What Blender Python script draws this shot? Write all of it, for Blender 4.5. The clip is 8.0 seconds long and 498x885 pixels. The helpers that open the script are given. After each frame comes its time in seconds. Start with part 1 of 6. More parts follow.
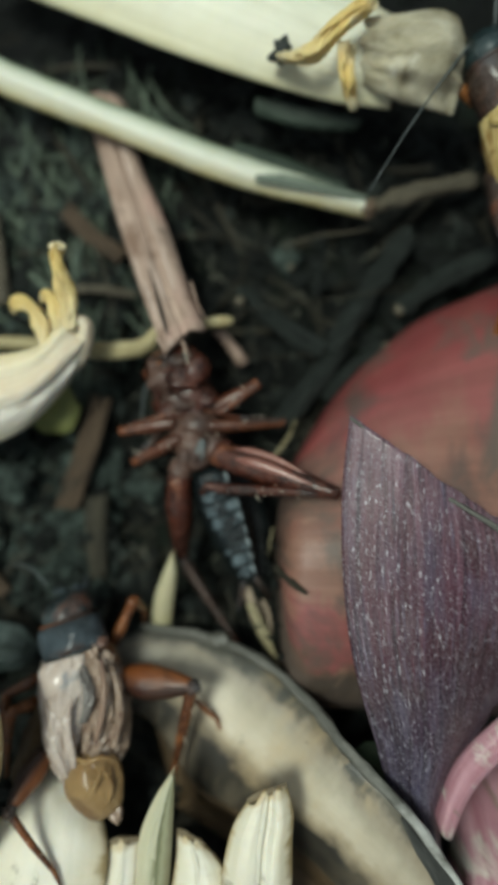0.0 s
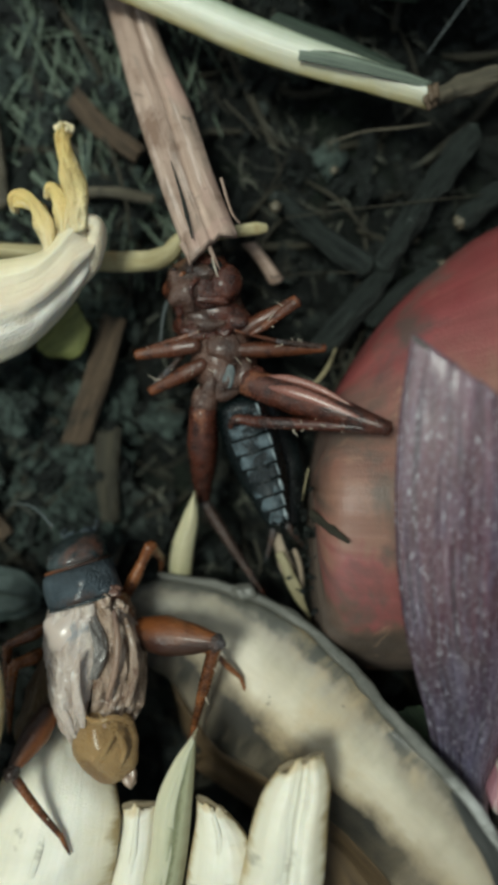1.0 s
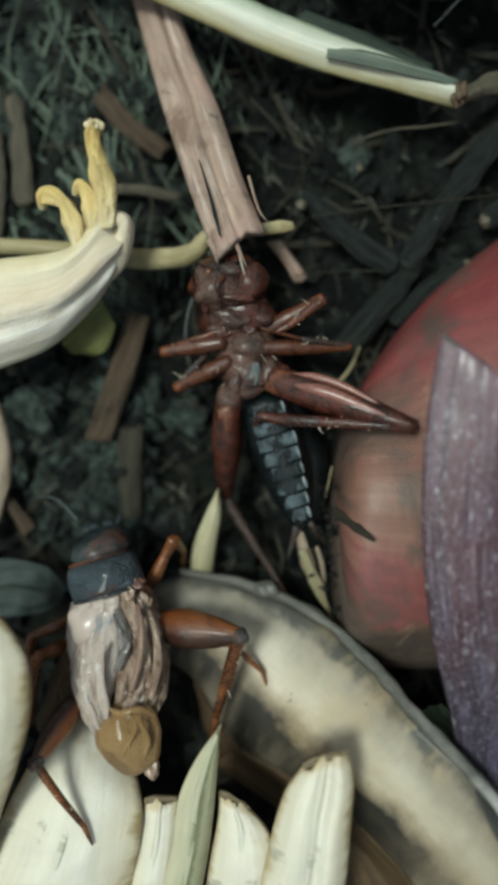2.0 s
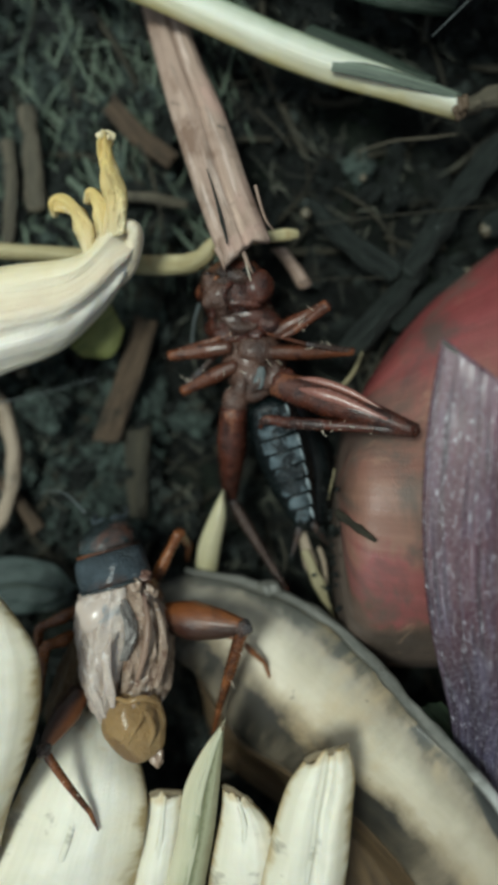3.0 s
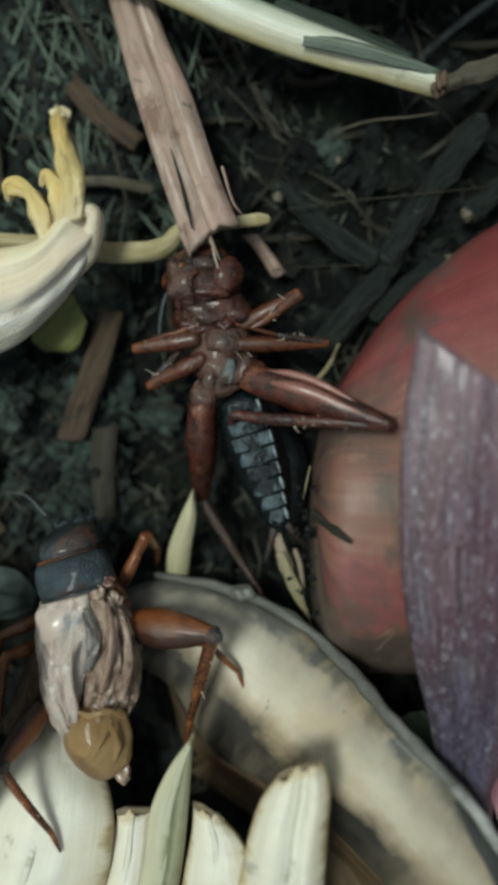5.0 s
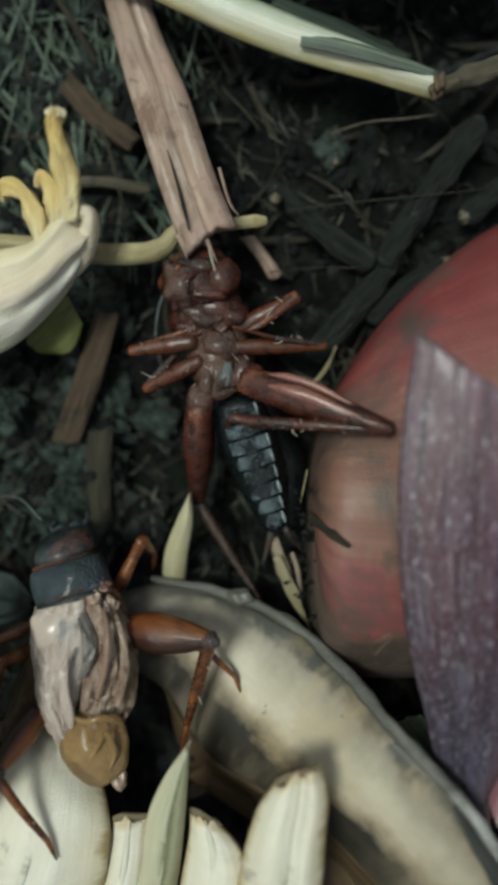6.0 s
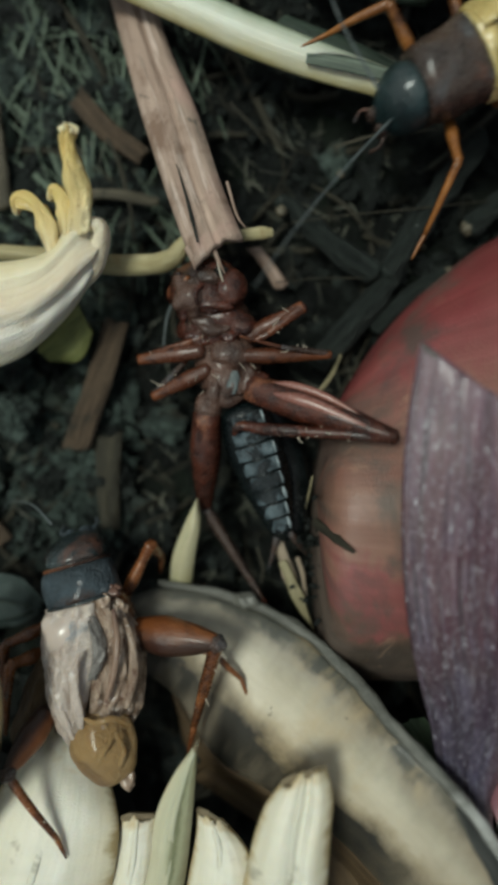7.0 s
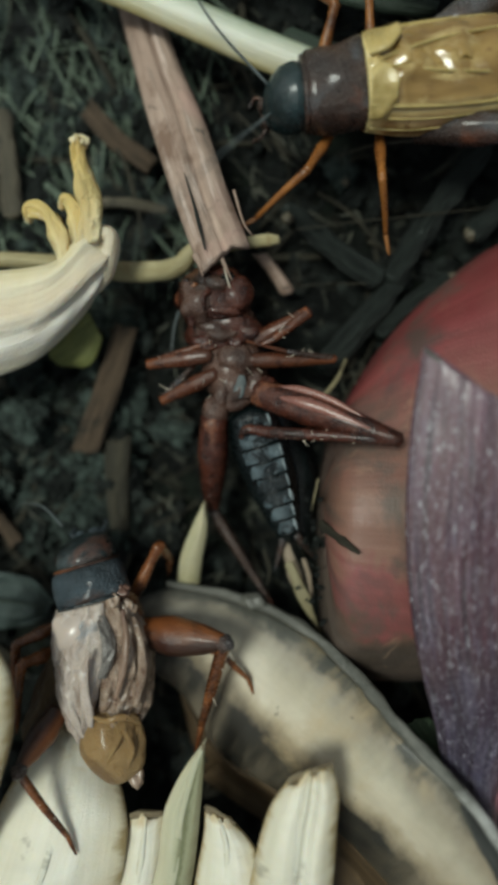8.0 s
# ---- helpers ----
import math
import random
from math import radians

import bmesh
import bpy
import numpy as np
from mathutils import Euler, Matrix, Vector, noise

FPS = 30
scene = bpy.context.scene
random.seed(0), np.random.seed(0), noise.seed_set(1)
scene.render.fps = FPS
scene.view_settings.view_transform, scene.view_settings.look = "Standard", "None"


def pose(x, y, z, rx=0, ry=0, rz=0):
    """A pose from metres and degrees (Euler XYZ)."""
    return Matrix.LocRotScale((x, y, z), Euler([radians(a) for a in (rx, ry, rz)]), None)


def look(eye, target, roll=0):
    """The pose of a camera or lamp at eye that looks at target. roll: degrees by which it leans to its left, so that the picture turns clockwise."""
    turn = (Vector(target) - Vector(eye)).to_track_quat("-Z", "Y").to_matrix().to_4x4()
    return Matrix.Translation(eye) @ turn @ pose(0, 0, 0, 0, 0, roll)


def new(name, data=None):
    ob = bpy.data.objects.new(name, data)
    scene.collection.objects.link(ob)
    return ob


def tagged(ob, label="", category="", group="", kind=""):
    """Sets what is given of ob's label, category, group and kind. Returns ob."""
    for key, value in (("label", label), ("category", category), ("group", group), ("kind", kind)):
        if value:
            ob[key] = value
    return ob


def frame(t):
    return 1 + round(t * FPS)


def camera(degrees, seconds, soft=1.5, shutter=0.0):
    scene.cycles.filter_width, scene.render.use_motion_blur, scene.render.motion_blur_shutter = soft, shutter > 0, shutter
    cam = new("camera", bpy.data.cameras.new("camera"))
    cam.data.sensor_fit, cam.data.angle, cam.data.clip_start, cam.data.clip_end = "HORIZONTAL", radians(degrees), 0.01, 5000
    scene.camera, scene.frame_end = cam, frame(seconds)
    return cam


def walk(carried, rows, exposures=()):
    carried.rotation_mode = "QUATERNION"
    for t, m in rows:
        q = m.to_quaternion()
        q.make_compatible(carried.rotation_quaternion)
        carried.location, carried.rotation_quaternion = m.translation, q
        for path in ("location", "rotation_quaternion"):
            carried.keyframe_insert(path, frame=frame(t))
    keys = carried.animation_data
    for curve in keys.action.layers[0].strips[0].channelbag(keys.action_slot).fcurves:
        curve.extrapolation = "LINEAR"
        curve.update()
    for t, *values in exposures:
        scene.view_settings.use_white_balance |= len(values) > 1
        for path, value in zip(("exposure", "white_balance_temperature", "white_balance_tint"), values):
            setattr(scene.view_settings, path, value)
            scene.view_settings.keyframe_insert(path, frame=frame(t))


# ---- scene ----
MM = 0.001
cam = camera(46.0, 8.0, soft=4.7, shutter=0.5)
# seconds, eye in millimetres, turn in degrees
PATH = [
    (0.0, 0.311, -0.456, 50.783, 3.079, 2.162, 2.039),
    (0.1, 0.411, -0.133, 49.349, 2.44, 2.932, 2.277),
    (0.2, 0.142, -0.411, 48.671, 1.98, 3.48, 2.594),
    (0.3, -0.352, -0.4, 48.254, 1.703, 3.362, 2.497),
    (0.4, -0.616, -0.991, 46.743, 1.161, 3.538, 3.013),
    (0.5, -1.569, -1.648, 45.714, 0.475, 3.056, 2.990),
    (1.0, -1.902, -2.350, 45.013, -0.929, 2.523, 3.281),
    (1.5, -2.622, -2.544, 44.881, -1.035, 3.015, 3.524),
    (3.0, -3.370, -2.555, 46.192, -0.728, 3.218, 4.144),
    (3.5, -3.135, -2.674, 46.267, -0.621, 3.859, 4.094),
    (4.0, -2.329, -2.827, 46.167, -1.035, 3.095, 3.958),
    (4.5, -1.982, -2.644, 44.525, -0.985, 2.764, 3.700),
    (6.0, -2.191, -2.209, 43.648, -1.151, 1.942, 3.668),
    (6.5, -2.460, -1.969, 44.478, -0.762, 2.324, 3.707),
    (7.0, -2.409, -2.017, 44.487, -0.761, 2.234, 3.764),
    (7.5, -2.470, -2.062, 44.426, -0.830, 2.453, 3.792),
    (8.0, -2.401, -2.120, 45.169, -0.312, 2.842, 3.717),
]
walk(cam, [(t, pose(x * MM, y * MM, z * MM, rx, ry, rz)) for t, x, y, z, rx, ry, rz in PATH],
     [(0.0, -0.16, 6300, -6), (3.0, -0.12, 6050, -6), (4.5, -0.2, 6050, -6), (6.0, -0.34, 6250, -5), (8.0, -0.37, 6300, -5)])
cam.data.dof.use_dof = True
cam.data.dof.focus_distance = 0.0382
cam.data.dof.aperture_fstop = 17.0

# ---- light: open shade under a bright overcast sky ----
world = bpy.data.worlds.new("sky")
scene.world = world
world.use_nodes = True
wt = world.node_tree
sky = wt.nodes.new("ShaderNodeTexSky")
sky.sky_type, sky.sun_disc = "NISHITA", False
sky.sun_elevation, sky.sun_rotation = radians(70), radians(-73)
sky.dust_density = 4.0
wt.nodes["Background"].inputs["Strength"].default_value = 0.078
# an overcast sky is paler than a clear one
pale_sky = wt.nodes.new("ShaderNodeHueSaturation")
pale_sky.inputs["Saturation"].default_value = 0.45
wt.links.new(sky.outputs["Color"], pale_sky.inputs["Color"])
wt.links.new(pale_sky.outputs["Color"], wt.nodes["Background"].inputs["Color"])
sun = new("sun", bpy.data.lights.new("sun", "SUN"))
sun.data.energy, sun.data.angle, sun.data.color = 2.4, radians(17), (1.0, 0.97, 0.92)
sun.matrix_world = look((-0.32, 0.1, 0.94), (0, 0, 0))


# ---- materials ----
def surface(name, dark, light, coord="grain", scale=(1, 1, 1), rough=(0.45, 0.7), bump=0.3, depth=0.2, detail=6,
            across=None, along=None, spots=(), coat=0.0, sss=0.0, specular=0.5, contrast=(0.3, 0.7), sheen=0.0, trans=0.0, smear=None, wander=0.22):
    """A procedural surface. coord: grain (millimetres along a strip) or object (millimetres). across, along: colour
    stops over a strip's width or length. spots: (colour, scale, lower, upper) stains. smear: rows of (colour, start,
    end), a tint that fades out along a strip."""
    m = bpy.data.materials.new(name)
    m.use_nodes = True
    nt = m.node_tree
    bsdf = nt.nodes["Principled BSDF"]
    link = nt.links.new

    def node(kind, **values):
        n = nt.nodes.new(kind)
        for key, value in values.items():
            n.inputs[key].default_value = value
        return n

    if coord == "grain":
        c = nt.nodes.new("ShaderNodeUVMap")
        c.uv_map = "grain"
        vec, unit = c.outputs["UV"], 1.0
    else:
        c = nt.nodes.new("ShaderNodeTexCoord")
        vec, unit = c.outputs["Object"], 1000.0
    mapping = node("ShaderNodeMapping", Scale=tuple(s * unit for s in scale))
    link(vec, mapping.inputs["Vector"])
    plain = node("ShaderNodeMapping", Scale=(unit, unit, unit))
    link(vec, plain.inputs["Vector"])

    def noise_node(scale_value, source, d=detail, distort=0.0):
        n = node("ShaderNodeTexNoise", Scale=scale_value, Detail=d, Roughness=0.6, Distortion=distort)
        link(source.outputs["Vector"], n.inputs["Vector"])
        return n.outputs["Fac"]

    def mapped(fac, lo, hi, a=0.0, b=1.0):
        n = node("ShaderNodeMapRange", **{"From Min": lo, "From Max": hi, "To Min": a, "To Max": b})
        link(fac, n.inputs["Value"])
        return n.outputs["Result"]

    def mix(fac, a, b, blend="MIX"):
        n = nt.nodes.new("ShaderNodeMix")
        n.data_type, n.blend_type = "RGBA", blend
        for socket, value in ((n.inputs[0], fac), (n.inputs[6], a), (n.inputs[7], b)):
            if hasattr(value, "is_output"):
                link(value, socket)
            elif isinstance(value, tuple):
                socket.default_value = (*value, 1)
            else:
                socket.default_value = value
        return n.outputs[2]

    def stops(stop_list, axis):
        u = nt.nodes.new("ShaderNodeUVMap")
        u.uv_map = "across"
        sep = nt.nodes.new("ShaderNodeSeparateXYZ")
        link(u.outputs["UV"], sep.inputs["Vector"])
        wob = node("ShaderNodeMath")
        wob.operation = "ADD"
        link(sep.outputs[axis], wob.inputs[0])
        link(mapped(noise_node(0.35, plain, 3), 0.2, 0.8, -0.09, 0.09), wob.inputs[1])
        ramp = nt.nodes.new("ShaderNodeValToRGB")
        el = ramp.color_ramp.elements
        while len(el) < len(stop_list):
            el.new(0.5)
        for e, (p, colour) in zip(el, stop_list):
            e.position, e.color = p, (*colour, 1)
        link(wob.outputs[0], ramp.inputs["Fac"])
        return ramp.outputs["Color"]

    grain = noise_node(1.0, mapping)
    broad = noise_node(0.18, plain, 4, 0.6)
    if across or along:
        base = stops(across or along, 0 if across else 1)
        shade = mix(mapped(grain, *contrast), dark, light)
        colour = mix(1.0, base, shade, "MULTIPLY")
    else:
        colour = mix(mapped(grain, *contrast), dark, light)
    colour = mix(mapped(broad, 0.35, 0.75, 0.0, 0.16 if across or along else 0.4), colour, tuple(v * 0.55 for v in dark) if not (across or along) else (0.2, 0.17, 0.11))
    for n, (tint, size, lo, hi) in enumerate(spots):
        long = size if isinstance(size, tuple) else (1.0, 1.0)
        shift = node("ShaderNodeMapping", Scale=(unit * long[0], unit * long[1], unit), Location=(7.3 * n + 3.1, 4.7 * n, 1.9 * n))
        link(vec, shift.inputs["Vector"])
        colour = mix(mapped(noise_node(1.0 if long is size else size, shift, 5, 0.0 if long is size else 0.4), lo, hi, 0.0, 0.85), colour, tint)
    if smear:
        u = nt.nodes.new("ShaderNodeUVMap")
        u.uv_map = "across"
        sep = nt.nodes.new("ShaderNodeSeparateXYZ")
        link(u.outputs["UV"], sep.inputs["Vector"])
        wob = node("ShaderNodeMath")
        wob.operation = "ADD"
        link(sep.outputs[1], wob.inputs[0])
        link(mapped(noise_node(0.3, plain, 5 if wander > 0.1 else 2, 0.5), 0.25, 0.75, -wander, wander), wob.inputs[1])
        for tint, start, end in smear:
            colour = mix(mapped(wob.outputs[0], start, end, 0.9, 0.0), colour, tint)
    link(colour, bsdf.inputs["Base Color"])
    fine = noise_node(6.0, plain, 4)
    link(mapped(fine, 0.3, 0.7, *rough), bsdf.inputs["Roughness"])
    add = node("ShaderNodeMath")
    add.operation = "MULTIPLY_ADD"
    link(fine, add.inputs[0])
    add.inputs[1].default_value = 0.4
    link(grain, add.inputs[2])
    bmp = node("ShaderNodeBump", Strength=min(1.0, bump * 1.8), Distance=depth * 3.0 * MM)
    link(add.outputs[0], bmp.inputs["Height"])
    link(bmp.outputs["Normal"], bsdf.inputs["Normal"])
    bsdf.inputs["Specular IOR Level"].default_value = specular
    bsdf.inputs["Coat Weight"].default_value = coat
    bsdf.inputs["Coat Roughness"].default_value = 0.12
    bsdf.inputs["Subsurface Weight"].default_value = sss
    bsdf.inputs["Subsurface Radius"].default_value = (1.0, 0.7, 0.4)
    bsdf.inputs["Subsurface Scale"].default_value = 0.6 * MM
    bsdf.inputs["Sheen Weight"].default_value = sheen
    bsdf.inputs["Transmission Weight"].default_value = trans
    return m


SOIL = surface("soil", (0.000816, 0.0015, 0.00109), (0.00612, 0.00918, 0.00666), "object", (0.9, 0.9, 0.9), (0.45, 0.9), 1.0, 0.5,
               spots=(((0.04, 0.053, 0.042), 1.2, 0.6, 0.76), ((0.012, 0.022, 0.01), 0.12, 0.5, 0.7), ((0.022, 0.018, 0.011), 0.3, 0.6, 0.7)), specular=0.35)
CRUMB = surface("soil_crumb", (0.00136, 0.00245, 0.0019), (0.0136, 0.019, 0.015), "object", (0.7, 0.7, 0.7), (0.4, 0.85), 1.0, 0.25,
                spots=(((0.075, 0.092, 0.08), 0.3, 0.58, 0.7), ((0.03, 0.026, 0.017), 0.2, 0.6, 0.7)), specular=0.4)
CLOD = surface("soil_clod", (0.013, 0.022, 0.0178), (0.138, 0.182, 0.156), "object", (1.3, 1.3, 1.3), (0.4, 0.85), 1.0, 0.35, specular=0.4,
               spots=(((0.005, 0.007, 0.006), 0.4, 0.48, 0.62), ((0.05, 0.042, 0.026), 0.2, 0.58, 0.7)))
LITTER = surface("plant_litter", (0.012, 0.011, 0.006), (0.07, 0.06, 0.035), "grain", (1.5, 0.15, 1), (0.5, 0.8), 0.6, 0.15)
WOOD = surface("split_wood", (0.3, 0.2, 0.15), (0.6, 0.45, 0.36), "grain", (1.1, 0.06, 1), (0.5, 0.75), 0.6, 0.1,
               spots=(((0.16, 0.13, 0.105), (1.0, 0.16), 0.56, 0.7), ((0.74, 0.6, 0.52), (1.6, 0.1), 0.57, 0.7), ((0.2, 0.12, 0.08), 0.3, 0.54, 0.66), ((0.06, 0.058, 0.05), 0.5, 0.62, 0.7), ((0.5, 0.33, 0.27), 0.22, 0.58, 0.7)))
CHIP = surface("bark_chip", (0.04, 0.026, 0.015), (0.17, 0.115, 0.07), "grain", (2.4, 0.2, 1), (0.5, 0.8), 0.8, 0.2,
               spots=(((0.02, 0.02, 0.014), 0.4, 0.55, 0.7),))
TWIG = surface("dark_twig", (0.0048, 0.0072, 0.00608), (0.0336, 0.0424, 0.036), "grain", (2.5, 0.5, 1), (0.45, 0.8), 1.0, 0.25,
               spots=(((0.07, 0.076, 0.066), (2.0, 0.3), 0.6, 0.74),), specular=0.35)
LEAF = surface("bleached_leaf", (0.82, 0.82, 0.79), (1, 1, 1), "grain", (2.5, 0.05, 1), (0.3, 0.5), 0.3, 0.08, sss=0.15,
               across=((0.0, (0.66, 0.56, 0.26)), (0.16, (0.84, 0.79, 0.56)), (0.45, (0.86, 0.86, 0.74)), (0.75, (0.66, 0.7, 0.57)), (0.9, (0.38, 0.44, 0.32)), (1.0, (0.12, 0.16, 0.09))))
BIGLEAF = surface("cream_leaf", (0.78, 0.78, 0.74), (1, 1, 1), "grain", (1.6, 0.05, 1), (0.3, 0.5), 0.3, 0.08, sss=0.15,
                  across=((0.0, (0.74, 0.69, 0.46)), (0.35, (0.87, 0.85, 0.7)), (0.8, (0.78, 0.79, 0.64)), (1.0, (0.62, 0.58, 0.42))))
PETAL = surface("dried_petal", (0.8, 0.75, 0.68), (1, 1, 1), "grain", (1.0, 0.05, 1), (0.35, 0.55), 0.4, 0.12, sss=0.2,
                across=((0.0, (0.97, 0.84, 0.54)), (0.2, (1.0, 0.92, 0.72)), (0.42, (0.86, 0.74, 0.56)), (0.6, (1.0, 0.94, 0.82)), (0.8, (0.97, 0.92, 0.84)), (1.0, (0.98, 0.88, 0.66))),
                spots=(((0.5, 0.4, 0.27), (1.1, 0.22), 0.62, 0.78),))
FOLDEND = surface("folded_leaf_end", (0.297, 0.257, 0.149), (0.756, 0.702, 0.54), "grain", (0.5, 0.3, 1), (0.35, 0.55), 0.5, 0.2, sss=0.2,
                  spots=(((0.16, 0.13, 0.07), 0.25, 0.52, 0.66), ((0.8, 0.78, 0.68), 0.3, 0.58, 0.7)))
BROWNFOLD = surface("brown_petal", (0.14, 0.1, 0.055), (0.38, 0.32, 0.2), "grain", (1.6, 0.12, 1), (0.4, 0.6), 0.4, 0.2, sss=0.1)
YELLOW = surface("yellow_petal", (0.74, 0.66, 0.5), (1, 1, 1), "grain", (1.5, 0.2, 1), (0.3, 0.5), 0.6, 0.15, sss=0.2,
                 along=((0.0, (1.0, 0.86, 0.55)), (0.3, (0.98, 0.8, 0.4)), (0.6, (0.95, 0.74, 0.3)), (0.88, (0.92, 0.7, 0.28)), (1.0, (0.95, 0.86, 0.6))),
                 spots=(((0.97, 0.88, 0.66), 0.5, 0.58, 0.7), ((0.45, 0.27, 0.09), 0.6, 0.66, 0.74)))
STEM = surface("pale_stem", (0.33, 0.27, 0.12), (0.62, 0.55, 0.33), "grain", (1.5, 0.12, 1), (0.35, 0.55), 0.5, 0.1, sss=0.15,
               spots=(((0.3, 0.2, 0.07), 0.3, 0.56, 0.7),))
GREEN = surface("green_leaf", (0.1, 0.115, 0.03), (0.3, 0.31, 0.1), "grain", (1.5, 0.2, 1), (0.35, 0.6), 0.5, 0.1, sss=0.1)
SHOOT = surface("green_shoot", (0.42, 0.39, 0.23), (0.68, 0.62, 0.43), "grain", (2, 0.1, 1), (0.3, 0.5), 0.3, 0.08, sss=0.2, smear=(((0.36, 0.34, 0.16), 1.1, 0.75),))
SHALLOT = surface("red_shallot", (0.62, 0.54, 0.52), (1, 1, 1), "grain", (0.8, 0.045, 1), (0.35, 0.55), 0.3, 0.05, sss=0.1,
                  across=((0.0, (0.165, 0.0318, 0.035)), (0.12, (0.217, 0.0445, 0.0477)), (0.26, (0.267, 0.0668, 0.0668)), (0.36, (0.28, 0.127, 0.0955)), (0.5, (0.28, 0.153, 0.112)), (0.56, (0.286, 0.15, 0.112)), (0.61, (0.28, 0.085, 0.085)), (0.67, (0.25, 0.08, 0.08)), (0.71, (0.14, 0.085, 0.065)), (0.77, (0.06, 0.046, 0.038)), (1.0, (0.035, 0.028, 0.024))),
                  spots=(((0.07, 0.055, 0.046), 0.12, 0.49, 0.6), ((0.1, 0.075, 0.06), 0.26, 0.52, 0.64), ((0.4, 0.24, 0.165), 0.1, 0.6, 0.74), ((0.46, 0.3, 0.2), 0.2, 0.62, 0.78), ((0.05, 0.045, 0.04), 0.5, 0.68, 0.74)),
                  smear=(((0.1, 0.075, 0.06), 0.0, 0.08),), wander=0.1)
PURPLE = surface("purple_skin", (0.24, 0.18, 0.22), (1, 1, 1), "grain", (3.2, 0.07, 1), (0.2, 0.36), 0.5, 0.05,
                 # along the skin, sky sheen is tinted blue and the shaded end painted black
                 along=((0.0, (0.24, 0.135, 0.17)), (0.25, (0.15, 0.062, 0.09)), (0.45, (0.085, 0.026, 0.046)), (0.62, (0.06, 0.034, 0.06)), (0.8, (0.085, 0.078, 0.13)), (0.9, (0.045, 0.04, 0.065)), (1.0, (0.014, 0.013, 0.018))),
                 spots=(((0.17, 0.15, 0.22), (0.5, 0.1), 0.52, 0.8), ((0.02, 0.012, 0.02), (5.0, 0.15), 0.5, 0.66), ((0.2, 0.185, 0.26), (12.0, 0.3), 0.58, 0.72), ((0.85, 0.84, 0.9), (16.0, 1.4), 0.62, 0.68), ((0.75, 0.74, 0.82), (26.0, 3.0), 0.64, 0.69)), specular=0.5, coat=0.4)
PINKSKIN = surface("pink_skin", (0.34, 0.12, 0.16), (0.72, 0.45, 0.5), "grain", (1.6, 0.1, 1), (0.35, 0.6), 0.4, 0.15, sss=0.1,
                   spots=(((0.7, 0.7, 0.6), 0.35, 0.55, 0.65), ((0.14, 0.15, 0.08), 0.3, 0.6, 0.7)))
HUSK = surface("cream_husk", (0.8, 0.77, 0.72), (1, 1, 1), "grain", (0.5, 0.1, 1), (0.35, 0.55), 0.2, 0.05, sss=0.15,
               # the stops past 0.5 paint the shadow band under the lower edge
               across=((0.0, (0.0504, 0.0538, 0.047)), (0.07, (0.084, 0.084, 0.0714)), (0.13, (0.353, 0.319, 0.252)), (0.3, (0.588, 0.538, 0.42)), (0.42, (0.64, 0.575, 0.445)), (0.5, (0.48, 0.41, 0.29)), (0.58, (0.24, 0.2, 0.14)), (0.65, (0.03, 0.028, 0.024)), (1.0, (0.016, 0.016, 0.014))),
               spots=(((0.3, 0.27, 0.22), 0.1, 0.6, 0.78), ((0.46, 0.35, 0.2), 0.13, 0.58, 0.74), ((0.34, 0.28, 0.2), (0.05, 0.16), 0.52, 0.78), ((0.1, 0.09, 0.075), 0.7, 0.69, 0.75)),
               # the first smear is stain and painted shadow together at the left end
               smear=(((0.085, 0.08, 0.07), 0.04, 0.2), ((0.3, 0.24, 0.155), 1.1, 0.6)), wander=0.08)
# the whitish smear at the far end is a glint put into the colour
RIM = surface("husk_rim", (0.055, 0.056, 0.047), (0.22, 0.215, 0.185), "grain", (1, 0.3, 1), (0.35, 0.55), 0.5, 0.1, smear=(((0.5, 0.5, 0.47), 0.98, 0.8),))
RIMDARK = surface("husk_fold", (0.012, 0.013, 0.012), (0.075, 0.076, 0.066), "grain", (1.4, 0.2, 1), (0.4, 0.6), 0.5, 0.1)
LEEK = surface("leek_base", (0.84, 0.84, 0.8), (1, 1, 1), "grain", (0.9, 0.04, 1), (0.3, 0.5), 0.3, 0.08, sss=0.2,
               across=((0.0, (0.576, 0.442, 0.23)), (0.1, (0.883, 0.826, 0.672)), (0.7, (0.912, 0.874, 0.768)), (0.93, (0.806, 0.73, 0.557)), (1.0, (0.432, 0.326, 0.163))),
               spots=(((0.7, 0.56, 0.32), 0.13, 0.6, 0.76), ((0.24, 0.21, 0.15), 0.16, 0.62, 0.7)), smear=(((0.58, 0.44, 0.23), -0.12, 0.09),))
LEEKGREEN = surface("leek_green", (0.75, 0.76, 0.68), (1, 1, 1), "grain", (1.6, 0.06, 1), (0.3, 0.5), 0.3, 0.08, sss=0.2,
                    across=((0.0, (0.68, 0.63, 0.46)), (0.4, (0.62, 0.6, 0.44)), (0.6, (0.2, 0.21, 0.11)), (0.72, (0.5, 0.5, 0.34)), (1.0, (0.22, 0.2, 0.11))))
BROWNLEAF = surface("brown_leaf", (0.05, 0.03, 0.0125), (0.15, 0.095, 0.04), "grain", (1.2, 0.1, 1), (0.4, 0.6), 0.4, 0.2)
DULLSTRAW = surface("dull_straw", (0.045, 0.0405, 0.027), (0.195, 0.165, 0.112), "grain", (2, 0.12, 1), (0.45, 0.7), 0.8, 0.15,
                    spots=(((0.02, 0.02, 0.015), 0.3, 0.55, 0.7),))
GRASSLITTER = surface("grass_litter", (0.0374, 0.0578, 0.0425), (0.306, 0.383, 0.272), "grain", (2, 0.12, 1), (0.4, 0.7), 0.5, 0.1,
                      spots=(((0.01, 0.013, 0.01), 0.25, 0.5, 0.64),))
